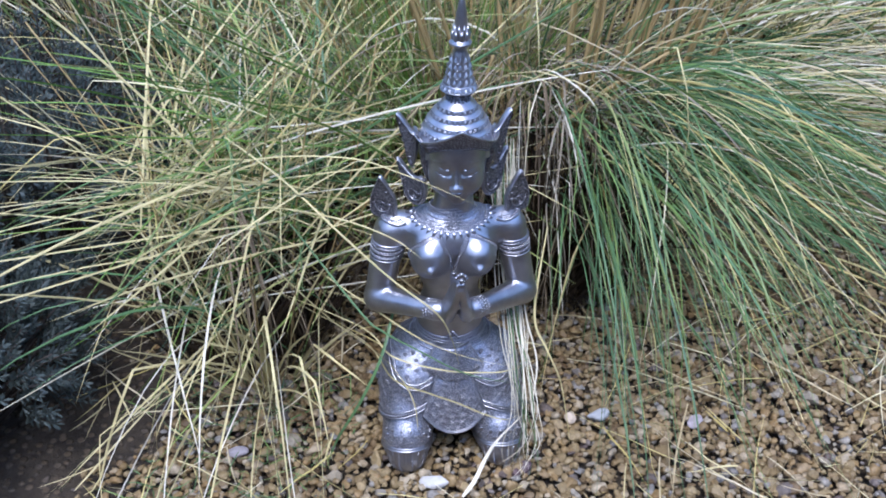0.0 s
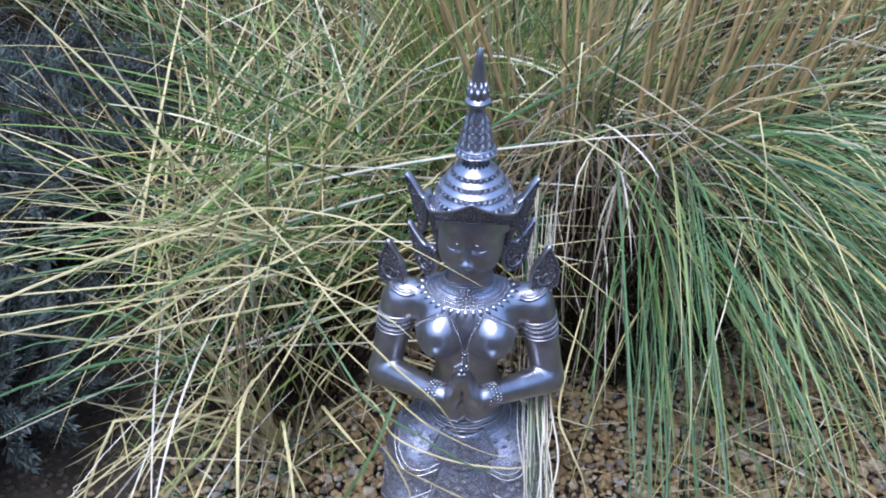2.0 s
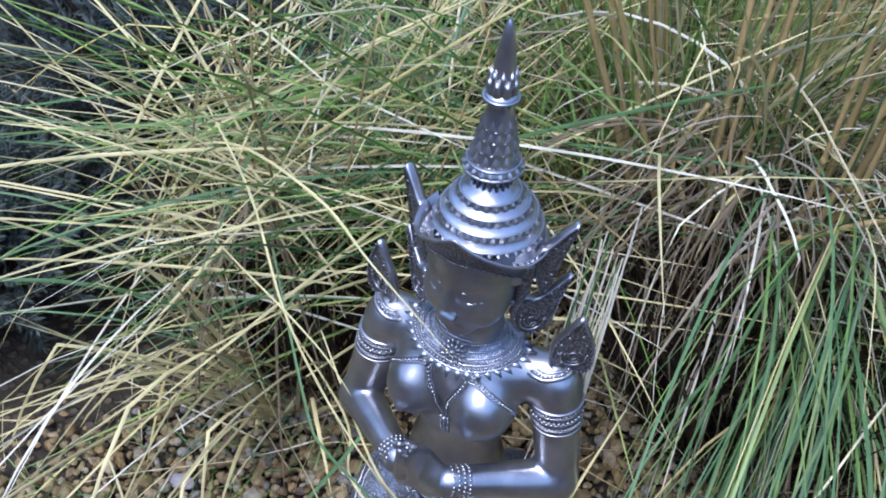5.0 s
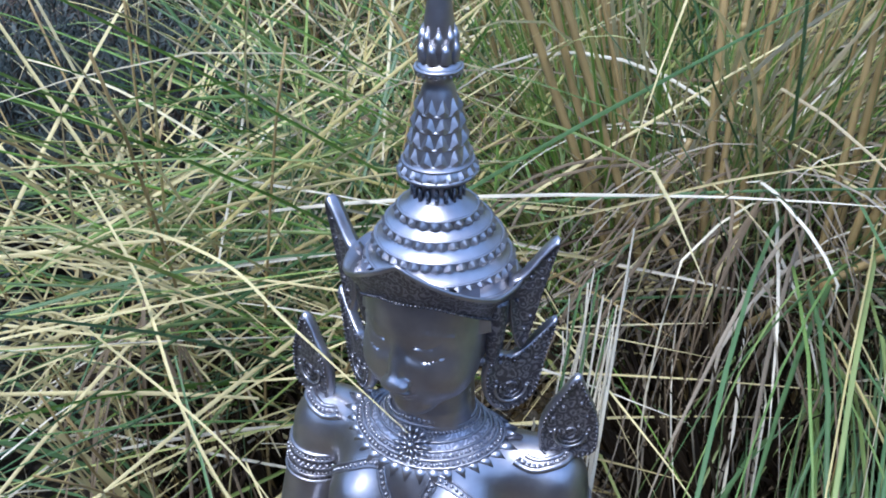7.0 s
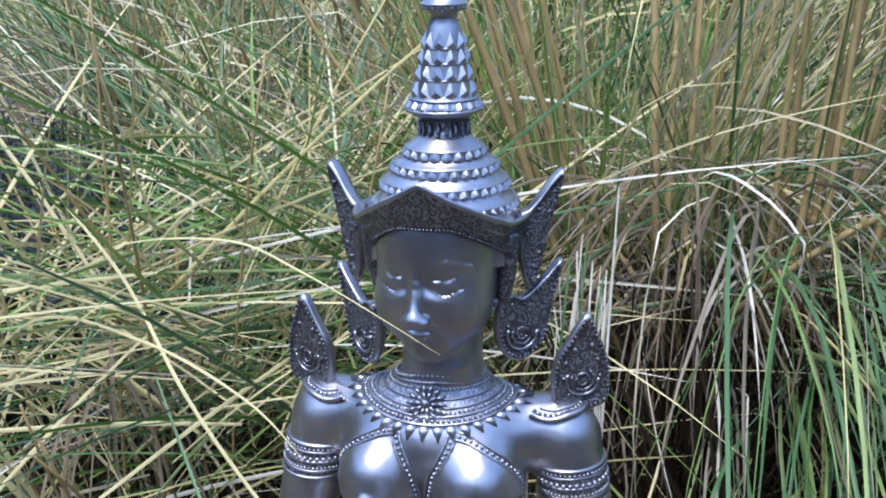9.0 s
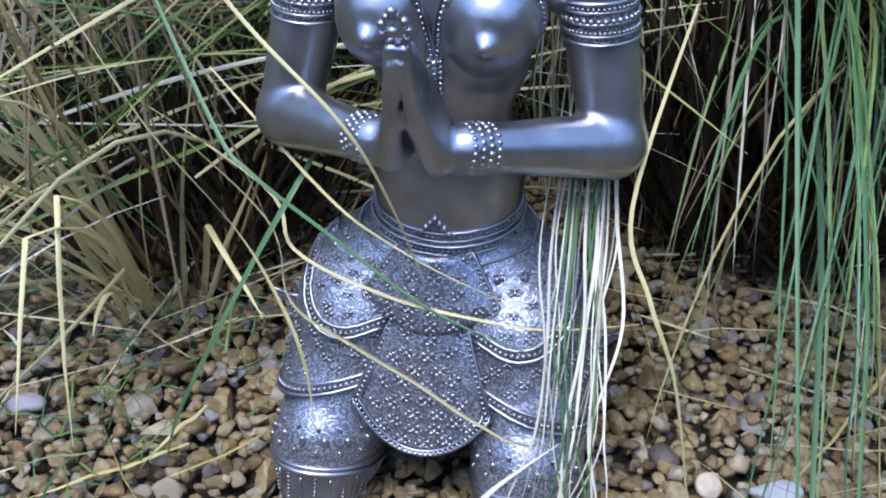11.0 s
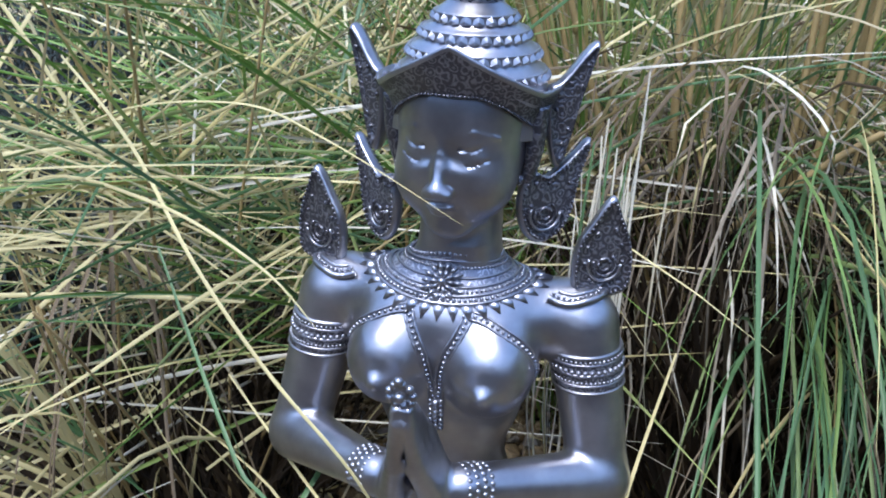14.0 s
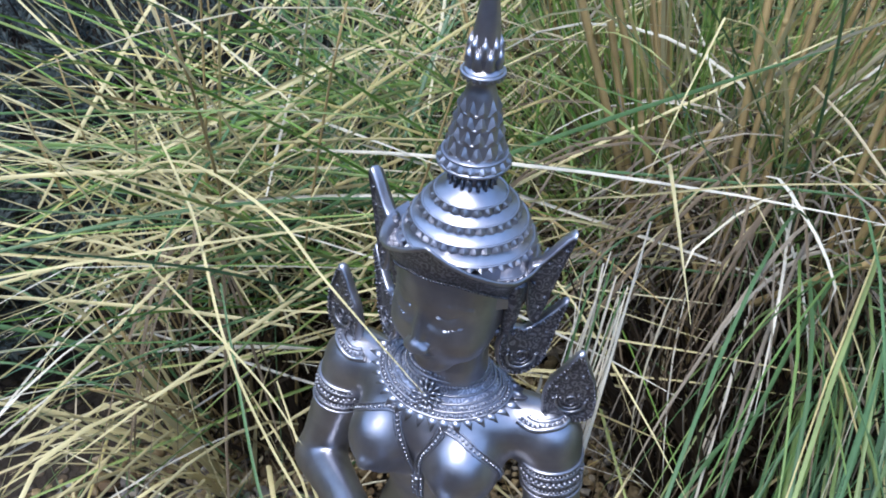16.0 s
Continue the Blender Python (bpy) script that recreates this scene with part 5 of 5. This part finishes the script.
blade_run("blade", [(-0.16, 0.03, 0.24), (-0.060, -0.052, 0.206), (-0.016, -0.070, 0.188), (0.031, -0.078, 0.172), (0.080, -0.062, 0.146), (0.125, -0.02, 0.12)], 0.0020, STRAW, side, "", 5)
blade_run("blade", [(-0.22, 0.06, 0.19), (-0.115, -0.01, 0.160), (-0.080, -0.066, 0.140), (-0.034, -0.088, 0.130), (0.001, -0.096, 0.118), (0.038, -0.102, 0.100), (0.068, -0.098, 0.086), (0.106, -0.06, 0.070)], 0.0026, STRAW, side, "", 6)
blade_run("blade", [(-0.20, 0.02, 0.33), (-0.118, -0.06, 0.246), (-0.092, -0.075, 0.226), (-0.05, -0.078, 0.196), (0.01, -0.084, 0.158), (0.07, -0.082, 0.135)], 0.0024, GREEN, side, "", 7)
blade_run("blade", [(-0.24, 0.0, 0.30), (-0.16, -0.06, 0.243), (-0.095, -0.095, 0.203), (-0.066, -0.108, 0.163), (-0.055, -0.112, 0.129), (-0.052, -0.114, 0.092)], 0.0026, STRAW, side, "", 8)
blade_run("blade", [(-0.07, 0.0, 0.225), (-0.092, -0.06, 0.180), (-0.121, -0.08, 0.122), (-0.156, -0.08, 0.053), (-0.17, -0.08, 0.012)], 0.0042, GREEN, side, "broad green blade", 9)
blade_run("blade", [(0.13, 0.03, 0.30), (0.108, -0.03, 0.205), (0.123, -0.055, 0.163), (0.141, -0.064, 0.119), (0.155, -0.07, 0.05), (0.160, -0.075, 0.012)], 0.0026, STRAW, big, "", 10)
blade_run("blade", [(0.07, 0.28, 0.17), (0.070, 0.28, 0.196), (0.087, 0.27, 0.236), (0.101, 0.262, 0.290), (0.112, 0.256, 0.312)], 0.0042, BLEACHED, big, "curled pale dead blade", 11)
blade_run("blade", [(-0.12, 0.14, 0.36), (-0.025, 0.12, 0.408), (0.068, 0.12, 0.446), (0.155, 0.12, 0.485), (0.26, 0.14, 0.51)], 0.0018, STRAW, big, "", 12)
blade_run("blade", [(0.001, -0.166, 0.020), (0.018, -0.150, 0.030), (0.036, -0.128, 0.050), (0.052, -0.118, 0.070), (0.085, -0.105, 0.098)], 0.0052, BLEACHED, big, "broad bleached blade lying before the knees", 13)
blade_run("blade", [(-0.15, 0.39, 0.38), (-0.065, 0.40, 0.450), (0.0, 0.412, 0.490), (0.057, 0.421, 0.522)], 0.0022, STRAW, big, "pale blade standing out behind the crown", 14)
sheaf("leaf", np.random.default_rng(19), THATCH, side, (-0.275, 0.095), 0.026, 14, (0.18, 0.30), (95, 130), (150, 178), (0.0020, 0.0046), foot=(0.29, 0.335), az=(-110, -20), power=0.5, wobble=0.06, kink=0.2, singly=True)


def bent_stem(points, thick, parent, label):
    soup = Soup()
    line = catmull(points, 5)
    tube(soup, line, np.linspace(thick, thick * 0.75, len(line)), 7)
    for p in points[1:-1]:
        bead(soup, p, thick * 1.12, 0, (1, 1, 2.0))
    part("bent_stem", soup.mesh("bent_stem", [STALK]), parent, label)


bent_stem([(0.092, 0.295, 0.425), (0.075, 0.276, 0.369), (0.095, 0.266, 0.335), (0.108, 0.258, 0.290)], 0.0026, big, "kinked tan stem")
bent_stem([(0.150, 0.236, 0.300), (0.205, 0.240, 0.352), (0.262, 0.246, 0.395), (0.34, 0.26, 0.435)], 0.0034, big, "thick leaning tan stem")
bent_stem([(-0.235, 0.302, 0.62), (-0.174, 0.294, 0.520), (-0.125, 0.290, 0.420), (-0.10, 0.285, 0.10)], 0.0020, side, "bent tan stem")
# a hank of bleached leaves that hangs under the arm and over the hip
hank = np.random.default_rng(23)
for k in range(26):
    u = hank.random() ** 0.8
    x = 0.056 + 0.044 * u
    g = lambda d: hank.normal(0, d)  # noqa: E731
    pts = [(x - 0.002 + g(0.004), 0.085, 0.40 + g(0.02)), (x - 0.003 + g(0.002), 0.045, 0.315), (x + g(0.002), 0.028 - 0.03 * u, 0.245), (x + 0.003 + g(0.003), -0.052 + 0.035 * u, 0.185 + g(0.004)),
           (x + 0.006 + g(0.003), -0.085 + 0.030 * u, 0.145), (x + 0.008 + g(0.005), -0.106 + 0.012 * u, 0.100), (x + 0.006 + g(0.008), -0.120 + 0.006 * u, 0.055),
           (x + g(0.018), hank.uniform(-0.150, -0.105), 0.012)]
    stop = len(pts) - (0 if hank.random() < 0.6 else int(hank.integers(1, 3)))
    blade_run("hanging_leaf", pts[:stop], hank.uniform(0.0010, 0.0024), BLEACHED if k % 8 else GREEN, big, "", 40 + k)

# the same hank goes on behind the arm
for k in range(9):
    x, y = 0.038 + 0.0022 * k + hank.uniform(-0.001, 0.001), 0.074 + hank.uniform(-0.006, 0.006)
    blade_run("hanging_leaf", [(x + 0.002, y + 0.004, 0.305), (x, y, 0.27), (x + hank.uniform(-0.004, 0.006), y, 0.22), (x + 0.006, y + 0.004, 0.15)],
              hank.uniform(0.0012, 0.0024), BLEACHED if k % 4 else STRAW, big, "", 90 + k)

# straws and bits fallen on the gravel
litter = np.random.default_rng(31)
n = 420
base = np.column_stack([litter.uniform(-0.5, 0.95, n), litter.uniform(-0.3, 0.35, n), litter.uniform(0.012, 0.018, n)])
P = arcs(litter, base, litter.uniform(0, 6.3, n), litter.uniform(0.03, 0.22, n), np.radians(litter.uniform(86, 91, n)), np.radians(litter.uniform(86, 94, n)), 1.0, 6, 0.12)
P = P[clear_of_statue(P + (0, 0, 0.0))]
v, t = ribbon(P, litter.uniform(0.0012, 0.0030, len(P)), litter)
tagged(new("fallen_straw", fast_mesh("fallen_straw", v, t, STRAW)), "loose bleached straws fallen on the gravel", "straw", kind="stuff")
n = 260
base = np.column_stack([litter.uniform(-0.42, -0.08, n), litter.uniform(-0.18, 0.1, n), np.zeros(n) + 0.004])
P = arcs(litter, base, litter.uniform(0, 6.3, n), litter.uniform(0.015, 0.07, n), np.radians(litter.uniform(5, 60, n)), np.radians(litter.uniform(30, 110, n)), 1.0, 5, 0.1)
P = P[clear_of_statue(P)]
v, t = ribbon(P, litter.uniform(0.0010, 0.0022, len(P)), litter)
tagged(new("young_grass", fast_mesh("young_grass", v, t, GREEN)), "fine young green grass sprouting through gravel", "grass", kind="stuff")

# ---- lavender ----
def lavender(label, at, radius, tall, sprigs, seed):
    r = np.random.default_rng(seed)
    ob = tagged(new("lavender_bush"), label, "shrub", "lavender bushes")
    lines = []
    twigs = Soup()
    for _ in range(sprigs):
        a, d = r.uniform(0, 6.283), math.sqrt(r.random())
        lean = d * radians(62) + r.normal(0, 0.15)
        out = np.array([math.cos(a), math.sin(a), 0])
        foot = np.array(at) + out * radius * 0.25 * d + (0, 0, 0.0)
        tip = np.array(at) + out * radius * d + (0, 0, max(0.05, tall * (1 - 0.55 * d * d) * r.uniform(0.7, 1.05)))
        bend = (foot + tip) / 2 + out * radius * 0.05 + (0, 0, tall * 0.12)
        path = catmull([foot, bend, tip], 4)
        if r.random() < 0.45:
            tube(twigs, path, np.linspace(0.0022, 0.0010, len(path)), 4)
        lines.append((path[-4:], lean))
    part("branchwork", twigs.mesh("branchwork", [TWIG]), ob, "dark woody twigs", "stuff")
    V, T, c = [], [], 0
    tri = np.array([(0, 1, 2), (0, 2, 3), (1, 4, 2), (2, 4, 3)])
    for path, lean in lines:
        dirn = unit(path[-1] - path[0])
        e1 = unit(np.cross(dirn, (0.3, 0.2, 0.9)))
        e2 = np.cross(dirn, e1)
        for k in range(7):
            p = path[-1] - dirn * 0.0085 * (6 - k) * r.uniform(0.8, 1.2)
            for j in range(4):
                a = j * math.pi / 2 + k * 0.8 + r.normal(0, 0.3)
                o = e1 * math.cos(a) + e2 * math.sin(a)
                way = unit(o * r.uniform(0.55, 0.95) + dirn * r.uniform(0.5, 0.95))
                size = r.uniform(0.012, 0.026) * (1 - 0.05 * k)
                s = np.cross(way, dirn) * r.uniform(0.9, 1.3) * 0.0022
                lift = unit(np.cross(s, way)) * 0.0008
                V.append([p, p + way * size * 0.55 - s, p + way * size * 0.5 + lift, p + way * size * 0.55 + s, p + way * size])
                T.append(tri + c)
                c += 5
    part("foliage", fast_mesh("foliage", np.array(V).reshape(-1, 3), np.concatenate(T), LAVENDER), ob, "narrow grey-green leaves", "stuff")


lavender("grey-green lavender bush beside the gravel", (-0.69, 0.05, 0.0), 0.23, 0.30, 560, 1)
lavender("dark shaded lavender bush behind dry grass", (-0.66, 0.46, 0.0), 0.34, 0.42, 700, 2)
lavender("grey-green lavender bush beside the gravel", (-1.02, 0.22, 0.0), 0.30, 0.34, 380, 4)
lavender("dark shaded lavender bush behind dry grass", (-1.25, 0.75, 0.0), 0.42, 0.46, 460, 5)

# ---- the nearest pebbles, one by one ----
for i in single:
    ob = new("pebble", pebble_meshes[kindof[i]])
    ob.parent = gravel
    m = Matrix(spin[i].tolist()).to_4x4()
    ob.matrix_basis = Matrix.Translation(place[i].tolist()) @ m @ Matrix.Diagonal((*shape[i].tolist(), 1))
